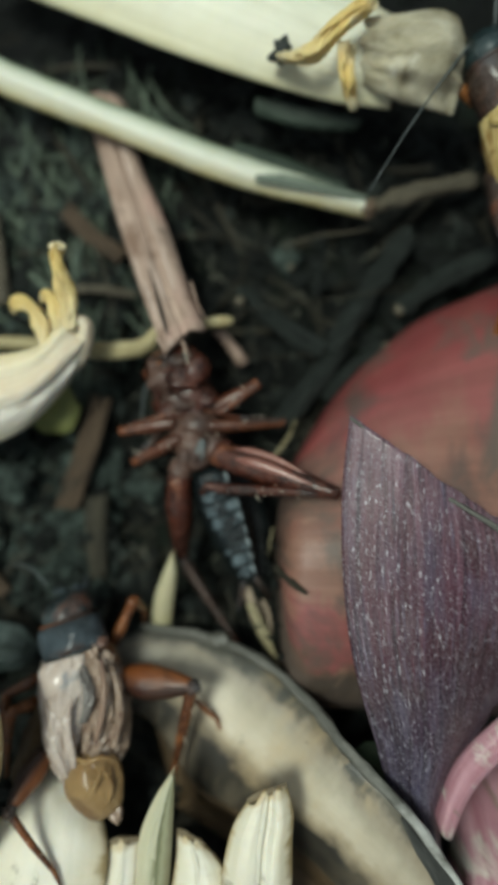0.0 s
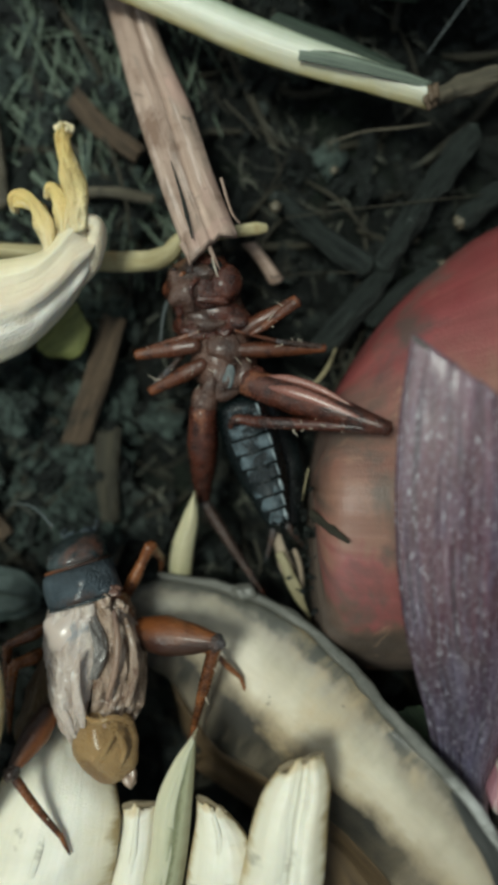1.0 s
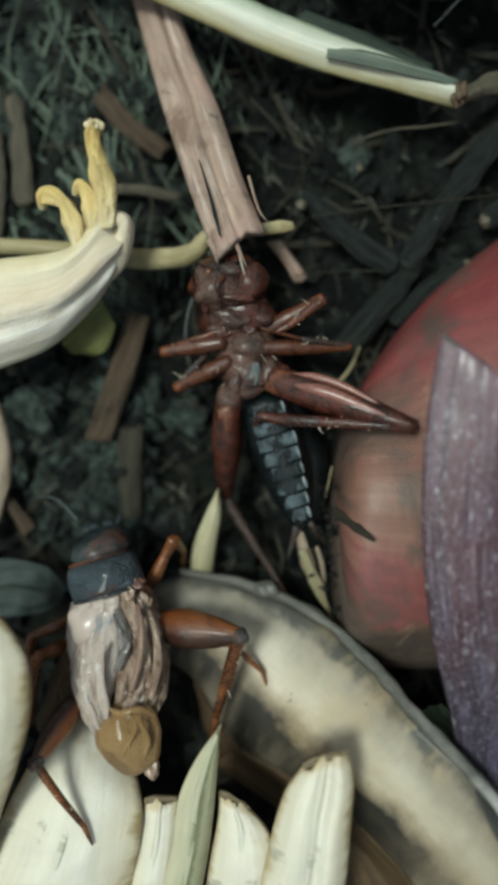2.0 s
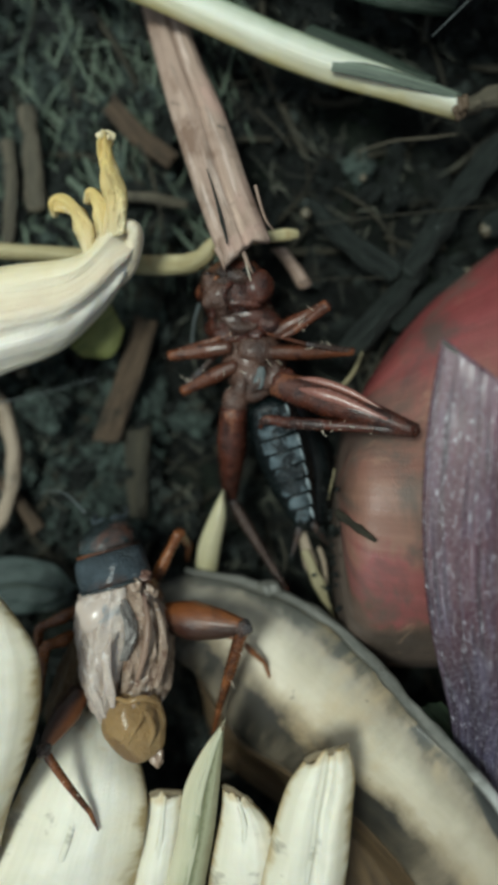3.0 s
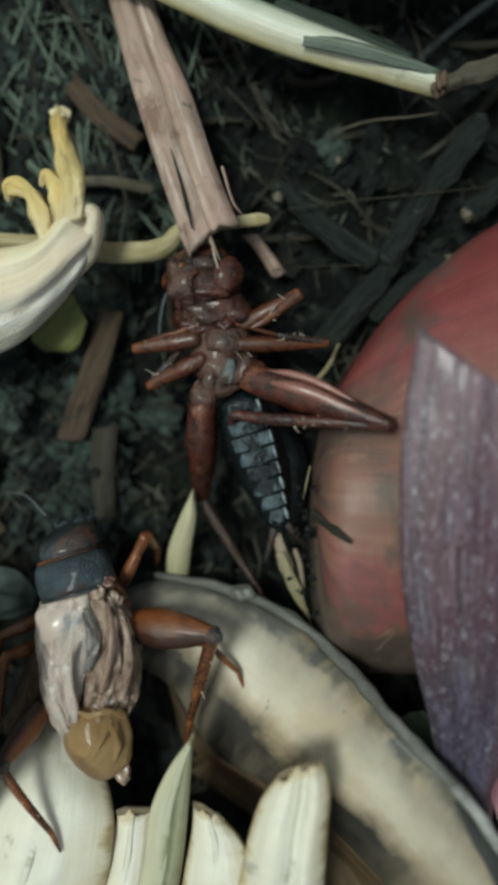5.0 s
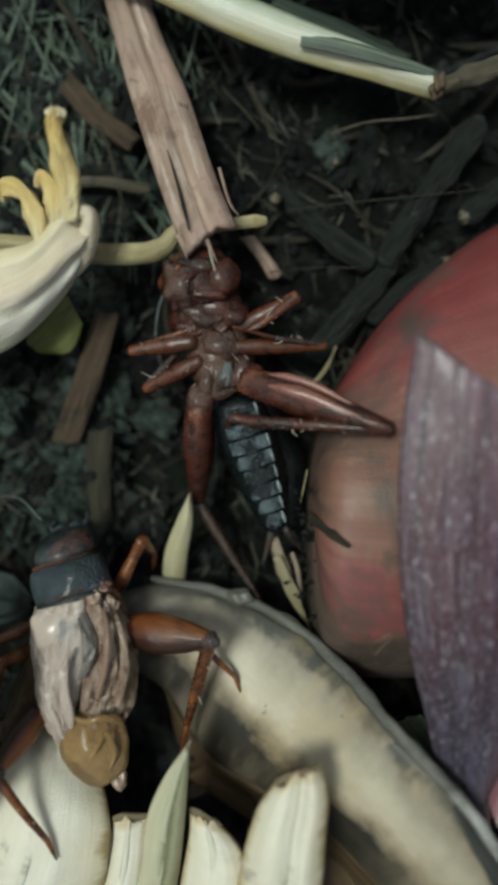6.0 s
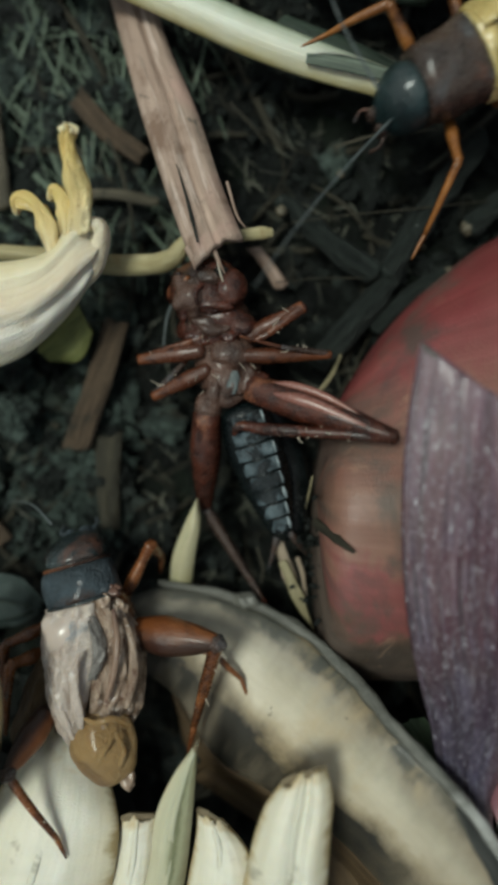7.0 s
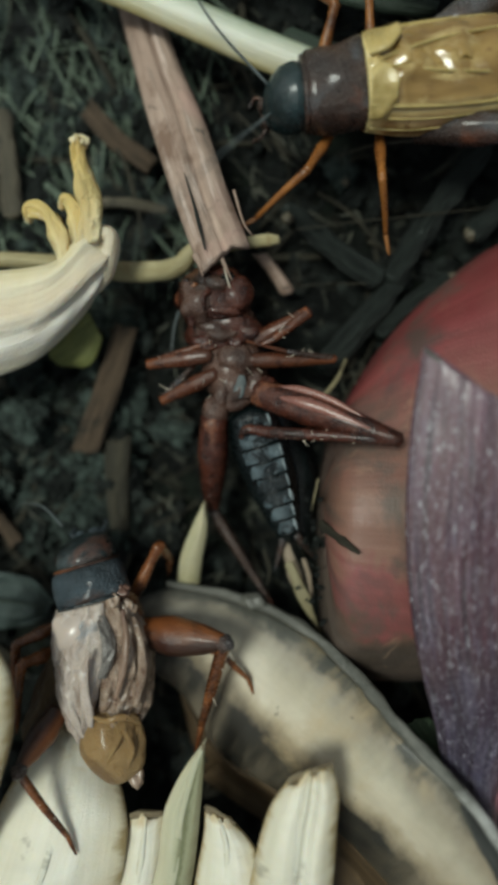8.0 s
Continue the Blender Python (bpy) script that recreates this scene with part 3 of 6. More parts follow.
def make_ground():
    def line(half, fine):
        inner = [-half + k * fine for k in range(int(2 * half / fine) + 1)]
        outer = [half * 1.25 ** k for k in range(1, 52)]
        return [-v for v in outer[::-1]] + inner + outer
    xs, ys = line(40, 0.45), line(48, 0.45)
    rows = [[(x, y, soil_height(x, y)) for x in xs] for y in ys]
    bm, _ = gridded(rows, lambda i, j: ((xs[j], ys[i]), (0, 0)))
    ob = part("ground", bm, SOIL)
    tagged(ob, "damp dark crumbly soil", "soil", kind="structure")
    rng = random.Random(4)
    rows = []
    for k in range(3400):
        x, y = rng.uniform(-30, 24), rng.uniform(-34, 36)
        r = rng.uniform(0.12, 0.5) if rng.random() < 0.85 else rng.uniform(0.6, 1.5)
        rows.append(((x, y, soil_height(x, y) + r * 0.25), (r, r * rng.uniform(0.5, 1), r * rng.uniform(0.4, 0.8)), k, 0.9, 3 if r > 0.6 else 1, rng.uniform(0, 3)))
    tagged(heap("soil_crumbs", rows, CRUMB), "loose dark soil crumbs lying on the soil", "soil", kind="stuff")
    bm = bmesh.new()
    bm.loops.layers.uv.new("grain")
    bm.loops.layers.uv.new("across")
    for k in range(240):
        x, y = rng.uniform(-30, 22), rng.uniform(-30, 36)
        a, l = rng.uniform(0, math.pi), rng.uniform(2.5, 10)
        r = rng.choice((0.05, 0.07, 0.1, 0.16, 0.28))
        pts = []
        for s in (-0.5, 0.0, 0.5):
            px, py = x + math.cos(a) * l * s + rng.uniform(-0.5, 0.5), y + math.sin(a) * l * s + rng.uniform(-0.5, 0.5)
            pts.append((px, py, soil_height(px, py) + r + rng.uniform(0.1, 0.5)))
        tube(pts, [r, r * 1.1, r * 0.6], 6, 8, bm=bm, seed=k)
    tagged(part("plant_litter", bm, LITTER), "thin dry stalks and root fibres on the soil", "plant litter", kind="stuff")
    rows = []
    for k in range(520):
        x, y = rng.uniform(-30, -14), rng.uniform(-13, 32)
        r = rng.uniform(0.2, 1.0) ** 1.4 + 0.12
        rows.append(((x, y, soil_height(x, y) + r * 0.3), (r * 1.3, r * rng.uniform(0.5, 1), r * rng.uniform(0.3, 0.7)), k, 1.5, 3, rng.uniform(0, 3)))
    tagged(heap("soil_clods", rows, CLOD), "grey-green damp crumbly soil clods", "soil", kind="stuff")
    bm = bmesh.new()
    bm.loops.layers.uv.new("grain")
    bm.loops.layers.uv.new("across")
    for k in range(230):
        x, y = rng.uniform(-28, -9), rng.uniform(9, 35)
        a, l = rng.gauss(1.9, 0.5), rng.uniform(4, 12)
        pts = []
        for f in (-0.5, 0.0, 0.5):
            px, py = x + math.cos(a) * l * f + rng.uniform(-0.6, 0.6), y + math.sin(a) * l * f + rng.uniform(-0.6, 0.6)
            pts.append((px, py, soil_height(px, py) + rng.uniform(0.2, 1.2)))
        tube(pts, [0.05, rng.choice((0.06, 0.08, 0.1, 0.16)), 0.03], 6, 8, bm=bm, seed=k, flat=0.5)
    tagged(part("grass_litter", bm, GRASSLITTER), "tangle of dull grey-green dead grass blades", "plant litter", kind="stuff")


make_ground()


# ---- still plant matter ----
def make_wood_strip():
    ob = thing("wood_strip", "split pinkish-brown wood strip lying over the dead cricket's head", "stick")
    a = [(-17.8, 33, 0.6), (-15.7, 27.4, 2), (-13.2, 20.4, 4), (-10.5, 13.7, 5.8), (-8.2, 8.5, 7)]
    b = [(-13.8, 32.3, 0.6), (-12.1, 26.6, 2), (-9.1, 20.2, 4), (-7, 14.8, 5.6), (-5.2, 10.8, 6.6)]
    part("split_face", strip(a, b, 0.35, 1.0, 0.12, 0.7, 90, 36, 1, ragged=0.5,
                             profile=[-0.25, 0.05, 0.1, 0.06, 0.1, 0.12, 0.05, -0.2, 0.05, 0.12, 0.15, 0.1, 0.0, -0.3], ribs=(0.012, 5)), WOOD, ob)
    part("splinter", tube([(-8.6, 9.6, 6.9), (-8.2, 8.9, 7), (-8.0, 8.2, 7)], [0.25, 0.2, 0.05], 6), WOOD, ob)
    part("splinter", tube([(-6.4, 14.2, 6.2), (-5.6, 12, 6.4), (-4.9, 11.2, 6.2)], [0.1, 0.09, 0.03], 6), WOOD, ob)
    part("dark_groove", tube([(-9.8, 15.2, 6.2), (-9, 13.1, 6.7), (-8.4, 11.4, 7.1), (-7.9, 9.8, 7.4)], [0.03, 0.08, 0.11, 0.06], 7, 24, 0.5, 9, 0.4), TWIG, ob, "dark split in the wood")
    part("splinter", tube([(-7, 9.8, 6.6), (-6.5, 8.8, 6.7), (-6.1, 8.1, 6.7)], [0.18, 0.12, 0.04], 6), WOOD, ob)


def make_long_leaf():
    ob = thing("narrow_leaf", "long bleached cream and green leaf strip lying across the soil", "leaf")
    a = [(-31.2, 34.4, 4.5), (-23.4, 30.5, 4.2), (-13.7, 26.9, 4), (-4.2, 23.4, 3.6), (3.3, 21.8, 3.2), (7.8, 21.1, 2.6)]
    b = [(-31.4, 37.9, 4.5), (-23.4, 33.4, 4.6), (-13.7, 29.5, 4.6), (-4.3, 26.1, 4.2), (3.2, 24, 3.4), (7.7, 22.7, 2.8)]
    part("blade", strip(a, b, 0.9, 0.35, 0.12, 0.4, 70, 14, 2, ragged=0.5), LEAF, ob)
    part("green_flap", strip([(-4.1, 25.8, 4.1), (0.4, 24.3, 4), (5.6, 23, 3.3)], [(-3.2, 27.1, 3.4), (1.3, 25.7, 3.2), (5.8, 24, 2.8)], 0.2, 0.25, 0.1, 0.4, 24, 8, 43), DARKLEAF, ob, "dull green leaf margin")
    part("dark_split", strip([(-1.8, 23.1, 4.7), (0.4, 22.7, 4.6), (3.4, 22.3, 4.4), (7.2, 22, 3.6)], [(-1.8, 24.1, 4.4), (0.3, 23.9, 4.4), (3.8, 23.3, 4.1), (7.4, 22.7, 3.4)], 0.15, 0.2, 0.1, 0.6, 30, 8, 3, ragged=0.4), SLIVER, ob, "grey-green dried sliver")
    part("brown_tip", lump((7.6, 21.7, 3.4), (0.5, 0.8, 0.4), 4, 0.8, 3), CHIP, ob, "browned leaf tip")


def make_twig(points, radii, label, seed):
    ob = thing("twig", label, "twig", "dark twigs on the soil")
    part("bark", tube(points, [r * 0.85 for r in radii], 14, 44, 0.4, seed, 0.8), DULLSTRAW if seed == 6 else TWIG, ob)
    a, b = Vector(points[0]), Vector(points[1])
    k = radii[0]
    part("broken_end", lump(a + (a - b).normalized() * 0.1, (k * 0.6, k * 0.6, k * 0.55), seed, 0.5, 3), DULLSTRAW if seed in (4, 5, 6) else TWIG, ob, "pale broken end" if seed in (4, 5) else "")
    c = Vector(points[1]).lerp(Vector(points[2]), 0.35)
    part("bud_scar", lump(c + Vector((0, 0, k * 0.45)), (k * 0.35, k * 0.3, k * 0.3), seed + 3, 0.5, 2), TWIG, ob)
    return ob


def make_big_leaf():
    ob = thing("broad_leaf", "broad cream dead leaf with a folded brown end", "leaf")
    a = [(-27.4, 42.3, 3.5), (-19.6, 37.8, 5), (-7.5, 32.3, 6.2), (2.8, 29, 6.4), (8.6, 28.2, 6.2)]
    b = [(-19.9, 48.9, 3.5), (-11.3, 44.3, 6), (-1.5, 41, 7.5), (5, 36.3, 8.2), (8.5, 34.1, 8.2)]
    part("blade", strip(a, b, 1.0, 0.4, 0.3, 0.2, 50, 20, 4), BIGLEAF, ob)
    part("folded_end", strip([(6.1, 29.2, 7.6), (8.7, 27.9, 7.8), (11.3, 27.4, 7.6), (13.3, 27.3, 7)], [(6.1, 32.8, 9.8), (8.9, 33, 10), (11.9, 33.6, 9.4), (13.5, 33, 8)], [0.6, 1.8, 1.6, 0.6], 0.3, 0.8, 0.45, 44, 30, 5, ragged=1.0, ribs=(0.08, 4)), FOLDEND, ob, "brown folded leaf end")
    part("dark_tip", lump((0.1, 31, 8.6), (0.8, 0.9, 0.5), 8, 0.9, 3), TWIG, ob, "blackened tip of the curled leaf")
    part("torn_scrap", strip([(-1.9, 30.6, 4), (2.1, 29.7, 4), (6.8, 29, 3.6)], [(-1.9, 29.3, 3.4), (2.1, 28.3, 3.4), (6.4, 28.2, 3)], 0.3, 0.3, 0.3, 0.5, 26, 10, 77, ragged=0.8), DARKLEAF, ob, "dull green underside of the leaf")
    part("curled_tip", strip([(0.3, 29.8, 9), (2.6, 29.4, 9.6), (4.5, 31, 10.4), (6.8, 32.8, 10.6)], [(0.1, 30.6, 9.2), (1.9, 30.5, 10.2), (3.6, 31.8, 11), (6.3, 33.9, 11)], 0.6, 0.35, 0.9, 1.2, 34, 16, 6, ragged=1.4), YELLOW, ob, "curled yellow leaf tip")
    part("curled_tip", strip([(4, 30.8, 10.2), (4.2, 28.8, 9.4), (4.9, 27.3, 8.4)], [(5.3, 30.4, 10.2), (5.4, 28.8, 9.4), (5.8, 27.5, 8.4)], 0.6, 0.35, 0.8, 1.2, 28, 14, 7, ragged=1.2), YELLOW, ob, "curled yellow leaf tip")


def make_dried_flower():
    ob = thing("dried_flower", "wilted cream flower with curled yellow petal tips on the soil", "flower")
    a = [(-35.4, 5.9, 3), (-28.2, 7, 5.5), (-22.6, 7.7, 7), (-17.9, 8.6, 7.2), (-15.6, 11.1, 7.6), (-14.4, 10.9, 6.8)]
    b = [(-34.6, -4.3, 3.2), (-28.4, -2.2, 4.2), (-23.9, 0.2, 5), (-19.3, 2.3, 5.4), (-16.2, 5.6, 5.4), (-14.7, 8.5, 5.8)]
    part("petal_cup", strip(a, b, [1.6, 1.6, 1.4, 0.8], 0.5, 0.35, 0.35, 56, 24, 8,
                            profile=[0, 0.3, 0.2, -0.15, 0.0, 0.3, 0.25, -0.1, 0.1, 0.2, 0.05, 0]), PETAL, ob)
    part("petal_tip", strip([(-16.2, 9.5, 7.6), (-16, 11.7, 8.3), (-16.3, 13.5, 8.8), (-16.5, 14.8, 9), (-16.3, 15.9, 9)], [(-14.6, 10, 7.8), (-14.5, 11.9, 8.5), (-15, 13.5, 8.9), (-15.5, 14.7, 9), (-15.6, 15.8, 9)], 0.5, 0.4, 0.5, 1.2, 34, 14, 9, ragged=0.4), YELLOW, ob, "curled yellow petal tip")
    part("petal_tip", tube([(-17.1, 8.7, 7.2), (-17.6, 10.3, 7.4), (-18.5, 11.6, 7.2), (-20, 12.3, 6.6), (-20.3, 11.5, 6)], [0.5, 0.6, 0.45, 0.55, 0.3], 11, 34, 1.0, 2, 0.55), YELLOW, ob, "curled yellow petal tip")
    part("petal_tip", tube([(-16.1, 9.4, 7.4), (-16.2, 11, 7.8), (-17, 12.5, 7.6), (-17.8, 12.4, 7)], [0.5, 0.65, 0.5, 0.4], 11, 30, 1.0, 3, 0.55), YELLOW, ob, "curled yellow petal tip")
    part("petal_frill", lump((-16, 15.7, 9), (0.55, 0.4, 0.3), 3, 0.6, 3), PETAL, ob, "whitish frayed petal end")
    part("petal_rim", tube([(-15.3, 10.5, 7.8), (-14.3, 10.3, 7.2), (-14.7, 8.3, 6.2), (-15.7, 6.9, 5.6)], [0.4, 0.7, 0.65, 0.25], 10, 24, 0.2, 4), PETAL, ob)
    g = thing("green_leaf", "small curled yellow-green leaf under the wilted flower", "leaf")
    part("blade", strip([(-20.2, 3.7, 1.6), (-18.4, 5.6, 2.6), (-16.7, 6.3, 2.8)], [(-19.2, 2.4, 1), (-16.7, 2.5, 2), (-15.7, 4.5, 2.6)], 0.5, 0.3, 0.3, 0.6, 22, 12, 10), GREEN, g)


def make_tendril():
    ob = thing("pale_stem", "thin pale bent plant stem running under the wood strip", "stem")
    part("stalk", tube([(-29.8, 9.9, 2.5), (-25.5, 9.7, 3), (-20.3, 9.7, 3), (-15, 9.2, 3.4), (-11.6, 9.3, 3.6), (-10.1, 9.8, 3.8), (-9, 11, 3.8), (-6.8, 11.3, 3.8)], [0.55, 0.6, 0.6, 0.7, 0.75, 0.7, 0.55, 0.45], 12, 60, 0.12, 1), STEM, ob)
    part("torn_end", tube([(-6.8, 11.3, 3.8), (-5.2, 11.6, 3.9), (-4, 11.8, 3.9), (-3.3, 11.9, 3.8)], [0.45, 0.42, 0.45, 0.3], 10, 20, 0.3, 2, 0.6), STEM, ob)


def make_chip(a, b, label, seed, mat=None):
    ob = part("bark_chip", strip(a, b, 0.25, 0.8, 0.15, 0.8, 30, 10, seed, ragged=0.6), mat or CHIP)
    return tagged(ob, label, "bark chip", "bark chips on the soil")


def make_shallot():
    ob = thing("shallot", "red and orange shallot bulb half sunk in the soil", "shallot")
    half = 24.0
    centre = Vector((1.2 + half, -5.6, 1))
    tilt = Matrix.Rotation(radians(2), 3, "Z")
    n, m = 80, 72
    rows = []
    for i in range(n + 1):
        u = i / n
        x = -half * math.cos(math.pi * u)
        flat = max(0.0, 1 - abs(x / half) ** 36.0) ** 0.3
        round_ = max(0.0, 1 - abs(x / half) ** 1.6) ** 0.5
        row = []
        for j in range(m):
            ang = 2 * math.pi * j / m
            k = 1 + 0.012 * math.cos(ang * 9) + 0.03 * noise.noise(Vector((x * 0.15, math.cos(ang) * 1.5, math.sin(ang) * 1.5)))
            mixed = max(0.0, math.cos(ang))
            r = flat + (round_ - flat) * mixed
            torn = 0.5 * noise.noise(Vector((math.cos(ang) * 6, math.sin(ang) * 2, 3))) + 0.25 * noise.noise(Vector((math.cos(ang) * 17, math.sin(ang) * 5, 8)))
            row.append(centre + tilt @ Vector((x + max(0.0, -x / half - 0.88) * 8 * torn, math.cos(ang) * r * (13.0 + 10.0 * mixed) * k, math.sin(ang) * r * 7.2 * k)))
        rows.append(row)
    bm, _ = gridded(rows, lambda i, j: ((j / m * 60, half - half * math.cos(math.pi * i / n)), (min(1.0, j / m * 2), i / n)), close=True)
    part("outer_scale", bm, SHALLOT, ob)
    rng = random.Random(31)
    bm = bmesh.new()
    edge = [(0.6, -5.9, 4), (1, -8.7, 4), (1.5, -11.5, 4.2), (2.2, -14.9, 4.2), (3.8, -16.4, 4.4), (6.7, -17.4, 4.2)]
    for k in range(70):
        f = rng.uniform(0, 4.99)
        q = Vector(edge[int(f)]).lerp(Vector(edge[int(f) + 1]), f % 1)
        r = rng.uniform(0.06, 0.2) * (1.6 if f > 3.5 else 1.0)
        lump(q + Vector((rng.gauss(0, 0.8), rng.gauss(0, 0.7), rng.uniform(-0.8, 0.2))), (r * 1.5, r, r * 0.5), k, 0.9, 2, bm, rng.uniform(0, 3))
    tagged(part("soil_smear", bm, CRUMB, ob, "soil crumbs stuck to the skin"), kind="stuff")
    # torn purple skin standing off the bulb
    a = [(5.4, 3.7, 11.8), (5.1, -1.5, 11.2), (5.4, -7.7, 10.7), (6.3, -13.1, 10.5), (8, -18.4, 9.9), (9.4, -22.2, 8.4), (12.5, -26.8, 6.6)]
    b = [(18.9, -5.1, 10.5), (20.2, -8.1, 9.5), (20, -11.1, 8.7), (18.8, -14.1, 8), (17.1, -18, 7.3), (14.9, -22.6, 6.9), (14, -27.6, 5.9)]
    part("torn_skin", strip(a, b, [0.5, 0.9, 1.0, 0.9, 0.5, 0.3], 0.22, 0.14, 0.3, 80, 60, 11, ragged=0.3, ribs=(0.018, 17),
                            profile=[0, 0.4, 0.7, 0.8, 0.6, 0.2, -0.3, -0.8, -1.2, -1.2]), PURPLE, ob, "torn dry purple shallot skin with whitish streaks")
    part("skin_edge", tube([(5.4, 3.5, 11.9), (8, 1.5, 12.1), (10.6, -0.8, 12), (14.5, -3, 11.5), (18, -4.9, 10.8)], [0.08, 0.16, 0.2, 0.18, 0.12], 7, 30, 0.8, 5), RIM, ob, "pale dry torn edge")


def make_small_shallot():
    ob = thing("shallot", "small pink shallot with whitish mould spots on the soil", "shallot")
    c = Vector((21.7, -28.7, 4))
    bm = bmesh.new()
    lump((0, 0, 0), (6.2, 9, 5.5), 3, 0.12, 4, bm, radians(-35))
    grain = bm.loops.layers.uv.new("grain")
    bm.loops.layers.uv.new("across")
    for f in bm.faces:
        for l in f.loops:
            l[grain].uv = (l.vert.co.x * 1.5, l.vert.co.y)
    bmesh.ops.translate(bm, verts=bm.verts, vec=c)
    part("skin", bm, PINKSKIN, ob)
    part("torn_skin", strip([(12.5, -23.7, 8), (13.3, -20.1, 9), (15, -17.5, 9.6), (18, -14.9, 9.5)], [(13.7, -25.5, 8), (14.5, -21.7, 9.4), (16.2, -19.1, 10), (18.9, -16.7, 10)], 0.7, 0.3, 0.15, 0.5, 30, 10, 12), PINKSKIN, ob)


def make_husk():
    ob = thing("leek_husk", "curled cream leek husk with a grey weathered rim on the soil", "leek husk")
    a = [(-13.5, -15.5, 0.6), (-9.3, -13.8, 1.2), (-4.6, -14.3, 1.6), (0.1, -15.6, 3.2), (3.9, -17.7, 6.2), (6.2, -19.6, 9), (8.7, -21.4, 10.2), (11.5, -24.4, 10.4), (14.3, -28.4, 10), (17, -34, 8)]
    b = [(-15.8, -18.8, 1.4), (-12.1, -19.8, 1.6), (-8.4, -21.5, 1.8), (-4.9, -25.8, 2.2), (-1, -27.3, 3.2), (3.1, -28.8, 4.4), (6, -30.8, 5), (8.3, -33.3, 5), (10.4, -37, 4.6), (11.6, -40.6, 4)]
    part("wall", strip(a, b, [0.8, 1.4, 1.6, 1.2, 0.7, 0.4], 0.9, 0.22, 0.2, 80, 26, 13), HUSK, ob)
    part("rim", tube([(-10, -13.5, 1.4), (-4.7, -14, 1.9), (0.1, -15.3, 3.5), (3.8, -17.3, 6.5), (6.1, -19.1, 9.3), (8.5, -21, 10.5), (11.4, -24, 10.7), (14.2, -28, 10.2)], [0.25, 0.36, 0.4, 0.42, 0.4, 0.36, 0.34, 0.3], 10, 70, 0.6, 6, 0.6), RIM, ob, "grey weathered rim")
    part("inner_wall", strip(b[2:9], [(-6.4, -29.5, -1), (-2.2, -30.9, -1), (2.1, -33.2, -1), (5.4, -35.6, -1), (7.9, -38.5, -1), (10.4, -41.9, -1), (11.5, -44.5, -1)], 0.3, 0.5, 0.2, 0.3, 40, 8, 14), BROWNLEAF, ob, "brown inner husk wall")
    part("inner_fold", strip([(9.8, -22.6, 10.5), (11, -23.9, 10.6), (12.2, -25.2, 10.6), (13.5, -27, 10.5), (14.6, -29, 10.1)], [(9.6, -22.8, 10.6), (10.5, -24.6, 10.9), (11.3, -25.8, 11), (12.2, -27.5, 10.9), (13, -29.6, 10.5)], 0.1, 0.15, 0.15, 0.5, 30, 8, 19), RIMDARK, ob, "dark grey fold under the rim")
    part("knob", lump((-3.4, -14.1, 2.4), (0.9, 0.6, 0.5), 4, 0.6, 3), RIM, ob)
    leaf = thing("brown_leaf", "wilted brown leaf scrap inside the husk", "leaf")
    part("blade", strip([(-6.8, -28.2, 0.5), (1.5, -33.4, 0.8), (5.5, -39.9, 1)], [(-4.3, -26, 0.8), (5.2, -30.8, 1.4), (10.4, -38.8, 1.6)], 0.6, 0.3, 0.3, 0.3, 26, 14, 15), BROWNLEAF, leaf)


def make_leek_piece(a, b, bulge, label, seed, mat, fold=None, wave=0.15):
    ob = thing("leek_leaf", label, "leek leaf", "cut leek leaves")
    part("blade", strip(a, b, bulge, 0.7, wave, 0.3, 44, 30, seed, profile=fold, ragged=1.4, ribs=(0.015, 5)), mat, ob)
    mid = [(Vector(p) + Vector(q)) / 2 + Vector((0, 0, (bulge if isinstance(bulge, float) else lerp_list(bulge, k / max(1, len(a) - 1))) * 0.95)) for k, (p, q) in enumerate(zip(a, b))]
    part("midrib", tube(mid, [0.12, 0.25, 0.25], 8, 30, 0.15, seed, 0.25), mat, ob)
    end = [Vector(a[0]).lerp(Vector(b[0]), f) + Vector((0, 0, 0.1)) for f in (0.0, 0.3, 0.6, 1.0)]
    part("torn_edge", tube(end, [0.18, 0.3, 0.26, 0.2], 7, 18, 0.7, seed, 0.6), BROWNFOLD, ob, "browned torn edge")
    return ob


